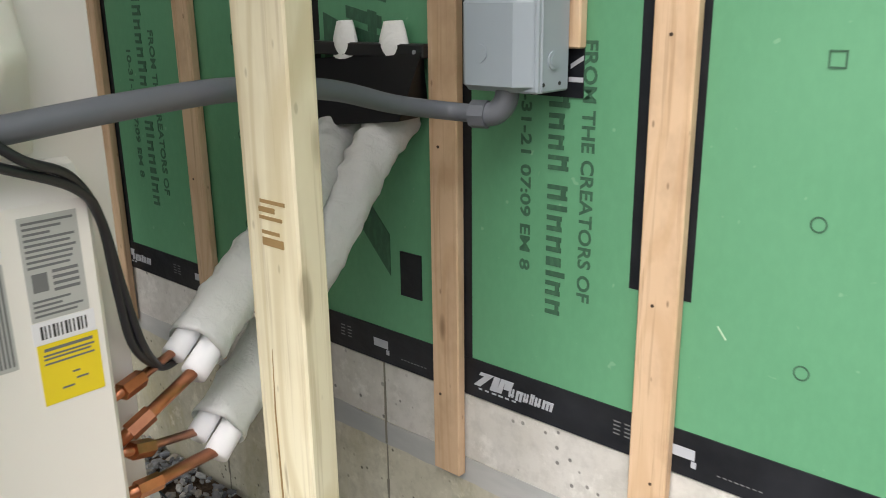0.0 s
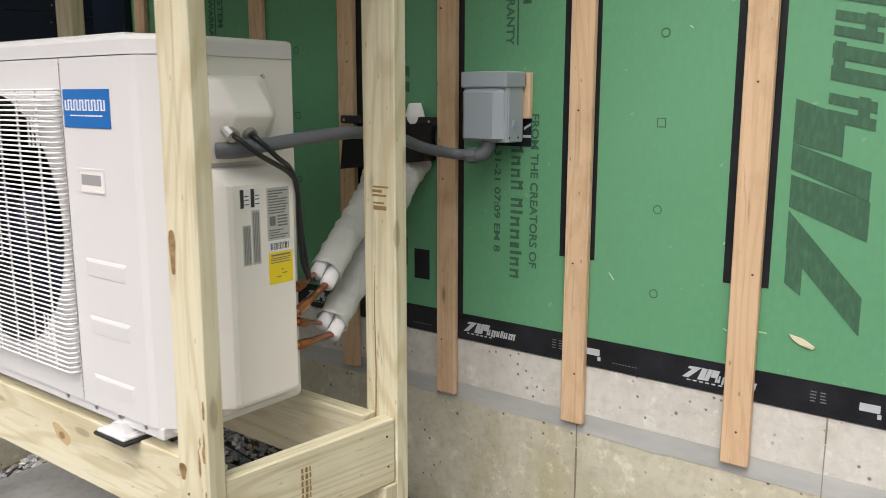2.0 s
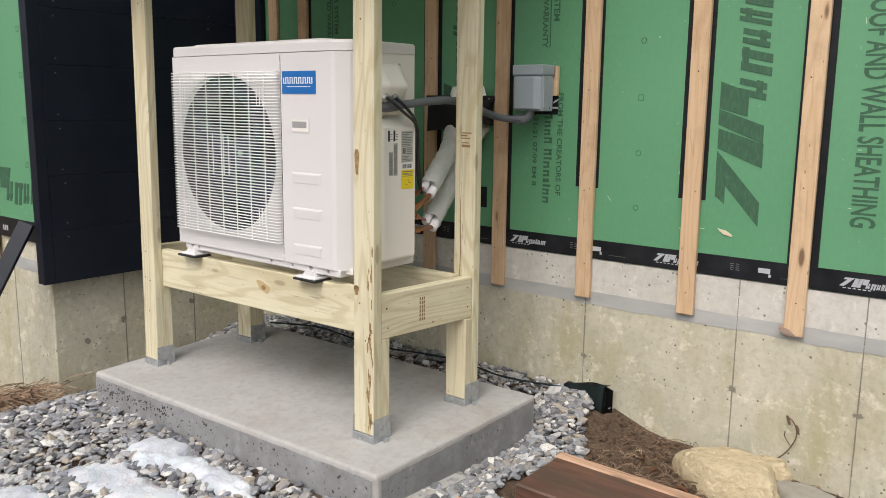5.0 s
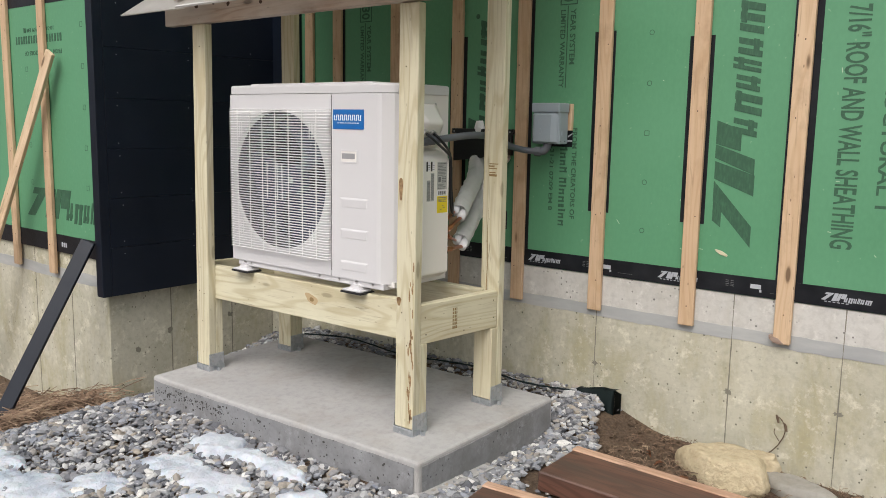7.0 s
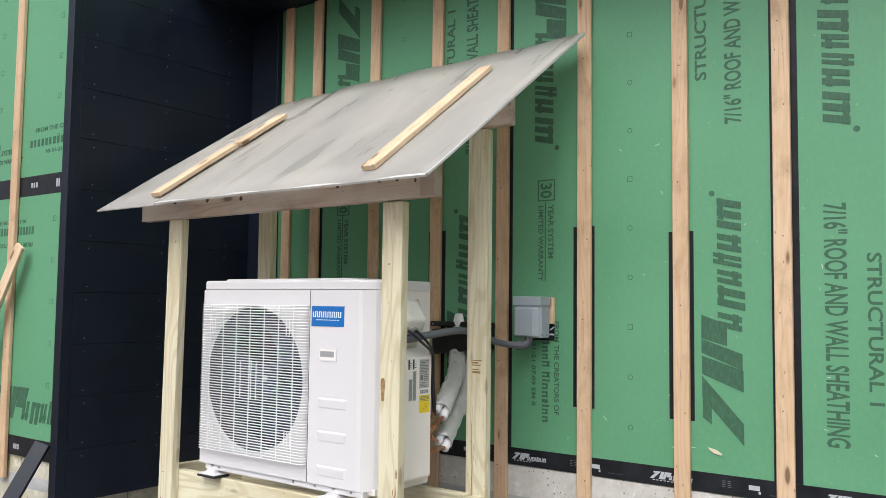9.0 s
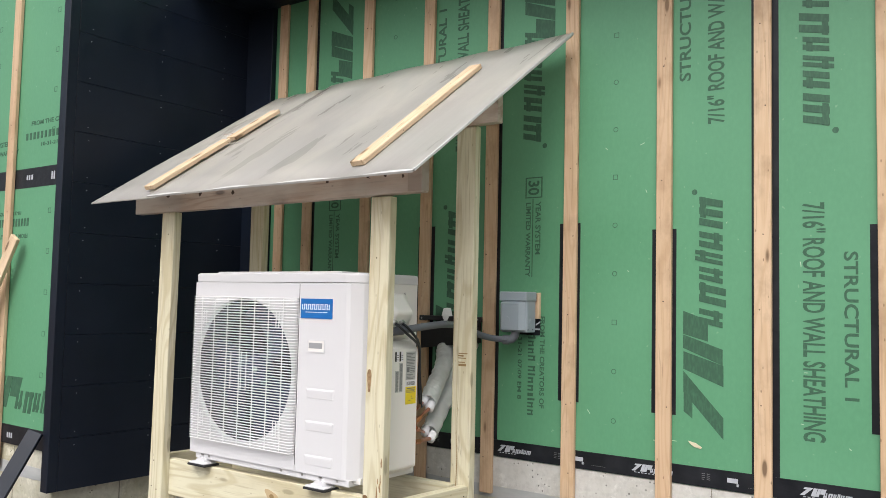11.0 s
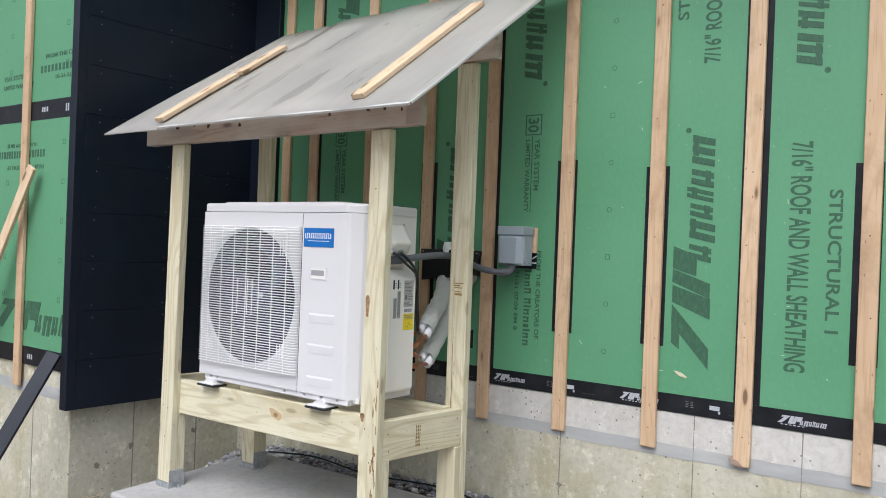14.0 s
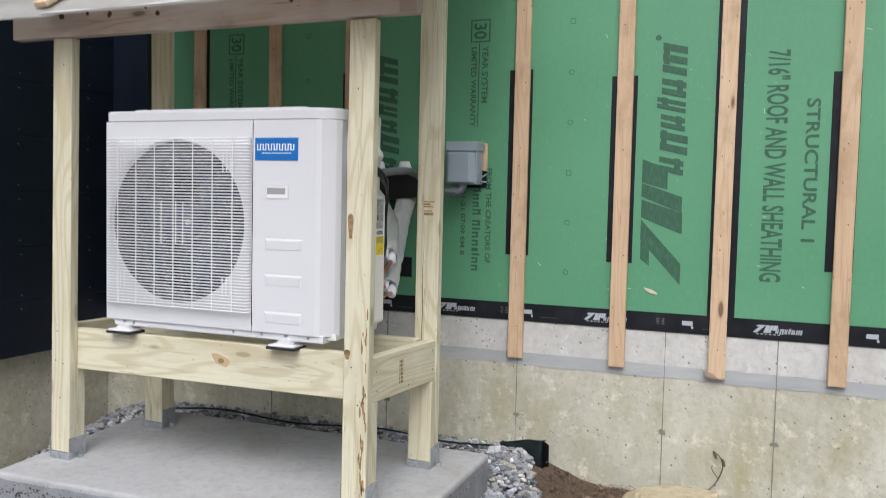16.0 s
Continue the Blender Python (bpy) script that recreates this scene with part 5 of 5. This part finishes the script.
# tape prints
btape = bpy.data.objects["base_tape"]
for i, x in enumerate((-2.19, -1.545, -0.900, -0.258, 0.386, 1.03, 1.67)):
    mark(btape, (x, 0.688), R_, UP, 0.178, M_WHITEINK, -0.0026, False, "tape_mark")
    bars(btape, x + 0.01, x + 0.10, 0.6815, 0.6845, 6, "x", M_WHITEINK, -0.0026, "tape_print", i)
    for r_ in range(4):
        bars(btape, x + 0.285, x + 0.325, 0.692 + 0.007 * r_, 0.6942 + 0.007 * r_, 2, "x", M_PRINT, -0.0026, "tape_print", i * 5 + r_)
    flat([[(x + 0.385, 0.694), (x + 0.425, 0.694), (x + 0.425, 0.711), (x + 0.385, 0.711)], [(x + 0.42, 0.682), (x + 0.428, 0.682), (x + 0.428, 0.692), (x + 0.42, 0.692)]], M_WHITEINK, "tape_symbol", btape, -0.0026)
    bars(btape, x + 0.46, x + 0.53, 0.683, 0.6845, 8, "x", M_PRINT, -0.0026, "tape_print", i + 60)
wtape = bpy.data.objects["base_tape.001"]
bars(wtape, -3.16, -3.10, 0.62, 0.645, 3, "x", M_WHITEINK, LY - 0.002, "tape_print", 3)
stape = [o for o in bpy.data.objects if o.name.startswith("seam_tape")][-1]
bars(stape, -3.10, -3.03, 1.925, 1.95, 3, "x", M_WHITEINK, LY - 0.0012, "tape_print", 8)
bars(stape, -2.86, -2.82, 1.915, 1.955, 2, "x", M_WHITEINK, LY - 0.0012, "tape_print", 9)

# scuffs and a wood chip stuck to the sheathing
rng = random.Random(21)
sc_polys = []
for k in range(22):
    x, z, a, ln = rng.uniform(-0.5, 1.3), rng.uniform(0.76, 2.3), rng.uniform(0, 3.1), rng.uniform(0.003, 0.011)
    c, s = math.cos(a), math.sin(a)
    w = 0.0012
    sc_polys.append([(x - c * ln - s * w, z - s * ln + c * w), (x - c * ln + s * w, z - s * ln - c * w), (x + c * ln + s * w, z + s * ln - c * w), (x + c * ln - s * w, z + s * ln + c * w)])
sc_o = flat(sc_polys, Mat("pale_scuff", 0.8, color=(0.42, 0.55, 0.40)).m, "scuffs", wall, -0.0002)
tagged(sc_o, kind="stuff")
chip = prism([(-0.024, 0.832), (0.006, 0.826), (0.030, 0.812), (0.026, 0.806), (0.0, 0.812), (-0.016, 0.822)], "y", -0.0005, -0.004)
tagged(part("wood_chip", chip, M_PT), "pale splinter of wood stuck to the sheathing", "wood chip")

# ---- nails ----
nail_me = mesh_of(disc((0, 0, 0), 0.0026, (0, -1, 0), 0.0014, 8), "nail_head", Mat("rusty_nail", 0.6, 0.6, (0.10, 0.07, 0.05)).m)


def nail(parent, p, turn=0.0):
    o = new("nail_head", nail_me)
    o.matrix_basis = pose(*p, 0, 0, turn)
    o.parent = parent
    o.matrix_parent_inverse = Matrix.Translation(-base_of(parent)) if parent.type == "EMPTY" else parent.matrix_basis.inverted()


for f in [o for o in bpy.data.objects if o.name.startswith("furring_strip")]:
    c = f.matrix_basis.translation
    if c.x > 1.2 or c.x < -4.2:
        continue
    rng = random.Random(int(c.x * 1000))
    z = 0.58 + rng.uniform(0, 0.1)
    while z < 3.4:
        nail(f, (c.x + rng.uniform(-0.02, 0.02), c.y - 0.0097, z))
        z += rng.uniform(0.28, 0.5)
white_nail = mesh_of(disc((0, 0, 0), 0.0026, (1, 0, 0), 0.0012, 8), "siding_nail", M_FASTENER)
for k in range(1, 13):
    zc = 0.42 + 0.245 * k
    for y in (-1.005, -0.60, -0.2):
        for d in (-0.035, 0.028):
            o = new("siding_nail", white_nail)
            o.matrix_basis = pose(BX + 0.0002, y + 0.006 * math.sin(k * 5 + d * 80), zc + d)
            o.parent = wing
            o.matrix_parent_inverse = Matrix.Translation(-base_of(wing))
for p in ((-2.02, FT - 0.0192, 0.64), (-1.995, FT - 0.0192, 0.52), (-2.03, FT - 0.0192, 0.53), (-2.01, FT - 0.0192, 0.39), (-0.79, FT - 0.0192, 0.62), (-0.765, FT - 0.0192, 0.50), (-0.78, FT - 0.0192, 1.50), (-1.985, FT - 0.0192, 1.62)):
    nail(shelter, p)
for y, z in ((-0.945, 0.60), (-0.94, 0.535), (-0.575, 0.615), (-0.572, 0.545), (-0.74, 0.52)):
    nail(shelter, (-0.7325 + 0.1146 * (y + 0.9665) + 0.0012, y, z), 90)
# stamps, knot and drying cracks on the lumber
YB = BT - 0.0195
st = bmesh.new()
for z0, z1, x0, x1 in ((1.103, 1.112, -0.742, -0.706), (1.116, 1.120, -0.742, -0.712), (1.132, 1.136, -0.745, -0.706), (1.140, 1.146, -0.745, -0.718), (1.150, 1.154, -0.742, -0.70)):
    box(x0, x1, YB - 0.0004, YB + 0.001, z0, z1, bm=st)
part("grade_stamp", st, M_BROWNPRINT, shelter, "brown inked grade stamp")
ck = prism([(-0.745, 0.62), (-0.742, 0.75), (-0.7445, 0.90), (-0.7405, 0.98), (-0.7425, 0.90), (-0.739, 0.75), (-0.7415, 0.62)], "y", YB - 0.0004, YB + 0.001)
part("drying_crack", ck, M_BROWNPRINT, shelter)
st = bmesh.new()
for k, (y0, y1) in enumerate(((-0.800, -0.795), (-0.790, -0.784), (-0.780, -0.777))):
    xx = -0.7325 + 0.1146 * (y0 + 0.9665) + 0.0006
    for q in range(6):
        box(xx - 0.001, xx + 0.0008, y0, y1 - 0.001 * (q % 2), 0.535 + 0.014 * q, 0.545 + 0.014 * q, bm=st)
part("grade_stamp", st, M_BROWNPRINT, shelter, "brown inked grade stamp")
worn = Mat("worn_brown_bark_stain", 0.85)
M_WORN = worn.color(worn.ramp(worn.noise(60, 4), (0.35, (0.17, 0.095, 0.042)), (0.65, (0.36, 0.24, 0.12)))).m
rng = random.Random(31)
for k in range(30):
    zc = 0.20 + 0.62 * rng.random()
    xc = -0.776 + 0.016 * zc / 1.716 + rng.choice((0.018, 0.024, 0.030, 0.033)) + rng.uniform(-0.004, 0.004)
    hz, hw = rng.uniform(0.006, 0.026), rng.uniform(0.0015, 0.0042)
    ring = []
    for q in range(10):
        a = q * math.pi / 5
        f = rng.uniform(0.6, 1.25)
        ring.append((xc + hw * f * math.cos(a), zc + hz * f * math.sin(a)))
    part("worn_mark", prism(ring, "y", FT - 0.0198 - 0.0001 * (k % 4), FT - 0.018), M_WORN, shelter)
for zc, xc, hz, hw in ((1.07, -0.800, 0.050, 0.009), (0.66, -0.805, 0.020, 0.010)):
    ring = [(xc + hw * (1 + 0.25 * math.sin(3 * a)) * math.cos(a), zc + hz * (1 + 0.2 * math.cos(2 * a)) * math.sin(a)) for a in [q * math.pi / 8 for q in range(16)]]
    part("worn_mark", prism(ring, "y", FT - 0.0193, FT - 0.018), M_WORN, shelter)
M_KNOT = Mat("pine_knot", 0.7, color=(0.47, 0.35, 0.20)).m
kn = prism([(-1.318 + (0.036 + 0.006 * math.sin(3 * a)) * math.cos(a), 0.588 + (0.022 + 0.004 * math.cos(2 * a)) * math.sin(a) - 0.01 * math.cos(a)) for a in [i * math.pi / 10 for i in range(20)]], "y", RY0 - 0.0006, RY0 + 0.001)
part("knot", kn, M_KNOT, shelter, "reddish brown pine knot")
kn = prism([(-1.316 + 0.013 * math.cos(a), 0.586 + 0.009 * math.sin(a)) for a in [i * math.pi / 6 for i in range(12)]], "y", RY0 - 0.001, RY0 + 0.001)
part("knot", kn, M_BROWNPRINT, shelter)

# ---- leaning boards ----
o = stick("leaning_board", (-3.075, -1.125, 1.63), (-4.06, -1.30, -0.22), 0.064, 0.020, M_BATTEN, up=(0.1, -1, 0.1))
tagged(o, "bare spruce strip leaning against the green wall", "board")
o = stick("leaning_trim", (-2.735, -1.150, 0.70), (-2.80, -1.62, -0.16), 0.075, 0.019, M_BLACK, up=(0.4, -0.6, 0.3))
tagged(o, "black painted trim board leaning against the corner", "board")

# ---- timbers, rocks, fabric ----


def plank(name, p0, p1, w, h, label):
    t = thing(name, ((p0[0] + p1[0]) / 2, (p0[1] + p1[1]) / 2, 0.02), label, "timber", "discarded timbers")
    body = stick("timber_body", p0, p1, w, h, M_SLEEPER, t, bev=0.006)
    d = (Vector(p1) - Vector(p0)).normalized()
    n = Vector((-d.y, d.x, 0))
    off = n * (w / 2 - 0.020) + Vector((0, 0, h / 2 + 0.001))
    stick("bare_edge", Vector(p0) + off, Vector(p1) + off, 0.044, 0.008, M_SLEEPER_EDGE, t, bev=0.003)
    return t


plank("timber", (-0.30, -0.685, 0.058), (0.72, -0.66, 0.030), 0.29, 0.075, "wet dark brown timber lying on the gravel")
plank("timber", (-0.37, -1.13, 0.050), (0.55, -1.02, 0.045), 0.24, 0.075, "wet dark brown timber lying on the gravel")


def rock(name, c, size, seed, mat, label, rz=0.0, cat="rock"):
    b = bmesh.new()
    bmesh.ops.create_icosphere(b, subdivisions=4, radius=1.0)
    for v in b.verts:
        p = v.co.copy()
        n1 = noise.noise(p * 1.1 + Vector((seed, 0, 0))) * 0.28 + noise.noise(p * 3 + Vector((0, seed, 0))) * 0.10 + noise.noise(p * 8 + Vector((0, 0, seed))) * 0.03
        q = p * (1 + n1)
        q.z = min(q.z, 0.58 + 0.14 * p.x + 0.06 * noise.noise(p * 5))
        cutd = Vector((0.55, -0.75, 0.35)).normalized()
        over = q.dot(cutd) - 0.82
        q -= cutd * max(0.0, over) * 0.85
        v.co = Vector((q.x * size[0], q.y * size[1], q.z * size[2]))
        v.co.rotate(Euler((0, 0, rz)))
        v.co += Vector(c)
    return tagged(part(name, b, mat, smooth=True), label, cat)


rock("fieldstone", (0.140, -0.225, 0.035), (0.195, 0.115, 0.105), 2.0, M_ROCK, "large tan fieldstone lying against the soil", -0.30)
rock("fieldstone", (0.245, -0.085, 0.04), (0.07, 0.05, 0.06), 7.0, M_ROCK, "small tan fieldstone by the foundation")
rock("fieldstone", (0.405, -0.165, 0.0), (0.15, 0.07, 0.055), 4.0, M_GREYROCK, "flat grey fieldstone beside the foundation", -0.35)
fb = bmesh.new()
cols = []
for i in range(15):
    t = i / 14
    x = -0.585 + 0.195 * t
    y = -0.075 - 0.012 * math.sin(t * 9)
    cols.append([fb.verts.new((x, y, 0.02)), fb.verts.new((x + 0.004, y - 0.006, 0.10)), fb.verts.new((x, y + 0.01, 0.150 + 0.028 * t + 0.006 * math.sin(t * 14))), fb.verts.new((x, y + 0.055, 0.150 + 0.03 * t))])
for a, b in zip(cols, cols[1:]):
    for j in range(3):
        fb.faces.new((a[j], b[j], b[j + 1], a[j + 1]))
side = [fb.verts.new((-0.375, -0.045, 0.03)), fb.verts.new((-0.380, -0.03, 0.16))]
fb.faces.new((cols[-1][0], side[0], side[1], cols[-1][2]))
bmesh.ops.solidify(fb, geom=fb.faces[:], thickness=0.002)
tagged(part("landscape_fabric", fb, M_FABRIC, smooth=True), "black landscape fabric edge turned up behind the gravel", "landscape fabric")
fb = bmesh.new()
pth = spline([(-2.2, -0.22, 0.150), (-1.9, -0.16, 0.165), (-1.5, -0.19, 0.158), (-1.1, -0.14, 0.168), (-0.8, -0.17, 0.160), (-0.58, -0.10, 0.150)], 10)
tube(pth, 0.0025, 0.0045, 8, bm=fb, wobble=0.4)
tagged(part("landscape_fabric", fb, M_FABRIC, smooth=True), "black landscape fabric edge showing along the gravel", "landscape fabric")

# ---- snow ----


def snow_patch(lobes, x0, x1, y0, y1, thick, seed):
    b = bmesh.new()
    n = 0.009
    nx, ny = int((x1 - x0) / n), int((y1 - y0) / n)
    vs = {}

    def depth(x, y):
        f = max(1 - ((x - cx) * math.cos(a) + (y - cy) * math.sin(a)) ** 2 / rx ** 2 - ((y - cy) * math.cos(a) - (x - cx) * math.sin(a)) ** 2 / ry ** 2 for cx, cy, rx, ry, a in lobes)
        f += 0.7 * noise.noise((x * 8, y * 8, seed)) + 0.7 * noise.noise((x * 28, y * 28, seed))
        return f

    for i in range(nx + 1):
        for j in range(ny + 1):
            x, y = x0 + i * n, y0 + j * n
            f = depth(x, y)
            if f > -0.5:
                h = thick * (1 - math.exp(-2.2 * f)) if f > 0 else thick * 2.2 * f
                vs[i, j] = b.verts.new((x, y, ground_z(x, y) + 0.005 + h + 0.006 * noise.noise((x * 30, y * 30, 2))))
    for i in range(nx):
        for j in range(ny):
            q = [vs.get(k) for k in ((i, j), (i + 1, j), (i + 1, j + 1), (i, j + 1))]
            if all(q):
                b.faces.new(q)
    return tagged(part("snow_patch", b, M_SNOW, smooth=True), "patch of granular melting snow on the gravel", "snow", "snow patches")


snow_patch([(-1.45, -1.335, 0.17, 0.085, 0.0), (-1.17, -1.335, 0.24, 0.052, 0.02)], -1.85, -0.80, -1.55, -1.14, 0.024, 1)
snow_patch([(-1.43, -1.555, 0.13, 0.085, 0.1), (-1.20, -1.545, 0.15, 0.075, 0.25), (-1.08, -1.66, 0.10, 0.05, 0.2), (-0.86, -1.43, 0.075, 0.045, 0.9)], -1.75, -0.68, -1.85, -1.30, 0.016, 4)
snow_patch([(-1.74, -2.00, 0.27, 0.10, 0.25), (-1.50, -1.80, 0.12, 0.06, 0.3), (-2.02, -1.93, 0.16, 0.05, 0.1), (-1.30, -1.95, 0.16, 0.06, 0.3)], -2.45, -0.95, -2.3, -1.60, 0.015, 9)

# ---- gravel ----
ico = bmesh.new()
bmesh.ops.create_icosphere(ico, subdivisions=1, radius=1.0)
ico.verts.ensure_lookup_table()
iv = np.array([v.co[:] for v in ico.verts])
ifc = np.array([[v.index for v in f.verts] for f in ico.faces])
iv1 = iv
ico.free()
ico = bmesh.new()
bmesh.ops.create_icosphere(ico, subdivisions=2, radius=1.0)
iv2 = np.array([v.co[:] for v in ico.verts])
ifc2 = np.array([[v.index for v in f.verts] for f in ico.faces])
ico.free()
gr_rng = np.random.default_rng(7)


def inside_pad(x, y, m=0.0):
    return -2.135 - m < x < -0.55 + m and -1.19 - m < y < -0.35 + m


def stones(n, area, rmin, rmax, keep, mesh, faces, lift=0.0):
    out_v, out_f, k = [], [], 0
    while k < n:
        x, y = gr_rng.uniform(area[0], area[1]), gr_rng.uniform(area[2], area[3])
        if not keep(x, y):
            k += 0.25
            continue
        k += 1
        r = rmin + (rmax - rmin) * gr_rng.random() ** 2.2
        sc = r * gr_rng.uniform((0.85, 0.65, 0.34), (1.35, 1.0, 0.62))
        ax = gr_rng.normal(size=3)
        ax /= np.linalg.norm(ax)
        rot = np.array(Matrix.Rotation(gr_rng.uniform(0, 6.28), 3, Vector(ax)))
        tilt = np.array(Euler((gr_rng.uniform(-.5, .5), gr_rng.uniform(-.5, .5), gr_rng.uniform(0, 6.28))).to_matrix())
        jag = 1 + gr_rng.uniform(-0.30, 0.28, (len(mesh), 1))
        v = ((mesh @ rot.T) * jag * sc) @ tilt.T
        v += (x, y, ground_z(x, y) - 0.012 + r * 0.25 + lift * gr_rng.random())
        out_f.append(faces + sum_v[0])
        sum_v[0] += len(v)
        out_v.append(v)
    return out_v, out_f


def gravel(name, label, specs):
    vs_, fs_ = [], []
    sum_v[0] = 0
    for sp_ in specs:
        a, b = stones(*sp_)
        vs_ += a
        fs_ += b
    me = bpy.data.meshes.new(name)
    me.from_pydata(np.concatenate(vs_).tolist(), [], np.concatenate(fs_).tolist())
    me.materials.append(M_GRAVEL)
    me.update()
    return tagged(new(name, me), label, "gravel", kind="stuff")


sum_v = [0]
front = lambda x, y: not inside_pad(x, y) and y > -2.6 + 0.12 * math.sin(x * 5) and (x > -2.66 or y < -1.07) and not (x < -2.35 and y < -1.22 and (x + 2.35) < (y + 1.22) * 0.4 + 0.2 * math.sin(y * 9) - 0.15)
right = lambda x, y: not inside_pad(x, y) and x < -0.36 + 0.06 * math.sin(y * 11) and y < -0.01
gravel("gravel", "grey crushed stone gravel round the concrete pad", [
    (10500, (-2.75, -0.30, -2.25, -1.14), 0.007, 0.025, front, iv1, ifc, 0.012),
    (2200, (-2.74, -2.08, -1.20, -0.02), 0.007, 0.024, front, iv1, ifc, 0.012),
    (2700, (-2.70, -0.50, -0.37, -0.012), 0.006, 0.021, lambda x, y: not inside_pad(x, y), iv1, ifc, 0.012),
    (2900, (-0.60, -0.28, -1.25, -0.015), 0.007, 0.024, right, iv1, ifc, 0.014),
    (700, (-0.40, 0.9, -1.9, -0.80), 0.010, 0.022, lambda x, y: gr_rng.random() < 0.7, iv1, ifc, 0.0)])
# ---- soil litter: clods, dead grass, leaves, twigs ----
cl_v, cl_f, tot = [], [], 0
lit = np.random.default_rng(3)
for k in range(900):
    x, y = lit.uniform(-0.36, 0.9), lit.uniform(-0.55, -0.01)
    if k > 650:
        x, y = lit.uniform(-3.4, -2.55), lit.uniform(-1.9, -1.08)
    r = 0.004 + 0.012 * lit.random() ** 3
    v = iv1 * (1 + lit.uniform(-0.3, 0.3, (len(iv1), 1))) * r * np.array((1, 1, 0.7)) + (x, y, ground_z(x, y) - 0.018 + r * 0.4)
    cl_f.append(ifc + tot)
    tot += len(v)
    cl_v.append(v)
me = bpy.data.meshes.new("soil_clods")
me.from_pydata(np.concatenate(cl_v).tolist(), [], np.concatenate(cl_f).tolist())
me.materials.append(M_SOIL)
tagged(new("soil_clods", me), "crumbled brown soil clods by the foundation", "soil", kind="stuff")

gb = bmesh.new()
for k in range(4300):
    if k < 3100:
        x, y = lit.normal(-2.80, 0.26), lit.normal(-1.46, 0.17)
        if y > -1.09 or x > -2.36:
            continue
        ln, dirn = lit.uniform(0.06, 0.20), lit.normal(0.3, 0.7)
        up = lit.uniform(-0.02, 0.06)
    else:
        x, y = lit.uniform(-0.28, 0.9), lit.uniform(-0.42, -0.02)
        ln, dirn, up = lit.uniform(0.015, 0.055), lit.uniform(0, 6.28), lit.uniform(0, 0.02)
    z0 = ground_z(x, y) - 0.012 + (lit.random() ** 1.5 * 0.085 if k < 3100 else 0.0)
    c, s = math.cos(dirn) * ln / 2, math.sin(dirn) * ln / 2
    w = 0.0022 if k < 3100 else 0.0011
    p = [Vector((x - c, y - s, z0)), Vector((x, y, z0 + 0.008 + up * 0.5)), Vector((x + c, y + s, z0 + up))]
    n = Vector((-s, c, 0)).normalized() * w
    rows_ = [[gb.verts.new(q - n), gb.verts.new(q + n), gb.verts.new(q + Vector((0, 0, w * 1.4)))] for q in p]
    for a, b in zip(rows_, rows_[1:]):
        for i in range(3):
            gb.faces.new((a[i], a[(i + 1) % 3], b[(i + 1) % 3], b[i]))
tagged(part("dead_grass", gb, M_STRAW), "matted reddish brown dead grass on the soil", "dead grass", kind="stuff")

rng = random.Random(9)
for k in range(16):
    x, y = rng.uniform(-0.15, 0.75), rng.uniform(-0.45, -0.05)
    if k > 11:
        x, y = rng.uniform(-2.95, -2.5), rng.uniform(-1.75, -1.3)
    a, ln = rng.uniform(0, 6.28), rng.uniform(0.018, 0.032)
    lb = bmesh.new()
    mid = [Vector((x + math.cos(a) * ln * t, y + math.sin(a) * ln * t, ground_z(x, y) + 0.002 + 0.010 * (1 - t * t))) for t in (-1, -0.4, 0.3, 1)]
    nn = Vector((-math.sin(a), math.cos(a), 0.3)) * ln * 0.45
    ms = [lb.verts.new(q) for q in mid]
    l1 = [lb.verts.new(mid[i] + nn * f) for i, f in ((1, 1.0), (2, 0.8))]
    l2 = [lb.verts.new(mid[i] - Vector((nn.x, nn.y, -nn.z)) * f) for i, f in ((1, 1.0), (2, 0.8))]
    for e in (l1, l2):
        lb.faces.new((ms[0], ms[1], e[0]))
        lb.faces.new((ms[1], ms[2], e[1], e[0]))
        lb.faces.new((ms[2], ms[3], e[1]))
    bmesh.ops.solidify(lb, geom=lb.faces[:], thickness=0.0008)
    tagged(part("dead_leaf", lb, M_LEAF, smooth=True), "curled brown dead leaf on the ground", "leaf", "dead leaves")
vine = thing("dry_vine", (0.25, -0.03, 0.04), "dry brown vine stem against the concrete", "vine")
part("stem", tube(spline([(0.200, -0.04, 0.02), (0.262, -0.02, 0.075), (0.292, -0.012, 0.125), (0.300, -0.010, 0.165), (0.285, -0.010, 0.20), (0.262, -0.010, 0.213)], 8), 0.0022, seg=6, wobble=0.2), M_TWIG, vine)
part("shoot", tube(spline([(0.283, -0.015, 0.115), (0.262, -0.012, 0.142), (0.262, -0.010, 0.16)], 6), 0.0016, seg=6), M_TWIG, vine)
for p in ((0.302, -0.012, 0.178), (0.270, -0.012, 0.205)):
    lb = bmesh.new()
    tube([Vector(p) + Vector((-0.006, 0, 0.012)), Vector(p), Vector(p) + Vector((0.006, -0.004, -0.018))], 0.006, 0.002, 6, bm=lb, taper=lambda t: 1.0 - 0.8 * abs(t - 0.5))
    part("withered_leaf", lb, M_TWIG, vine)
for k in range(7):
    x, y = rng.uniform(0.05, 0.6), rng.uniform(-0.45, -0.12)
    a, ln = rng.uniform(-0.6, 0.6), rng.uniform(0.05, 0.14)
    z0 = ground_z(x, y)
    tagged(part("twig", tube(spline([(x - math.cos(a) * ln, y - math.sin(a) * ln, z0 + 0.002), (x, y, z0 + 0.012), (x + math.cos(a) * ln, y + math.sin(a) * ln, z0 + 0.006)], 5), 0.002, seg=6, wobble=0.15), M_TWIG), "thin dry twig lying on the soil", "twig", "fallen twigs")
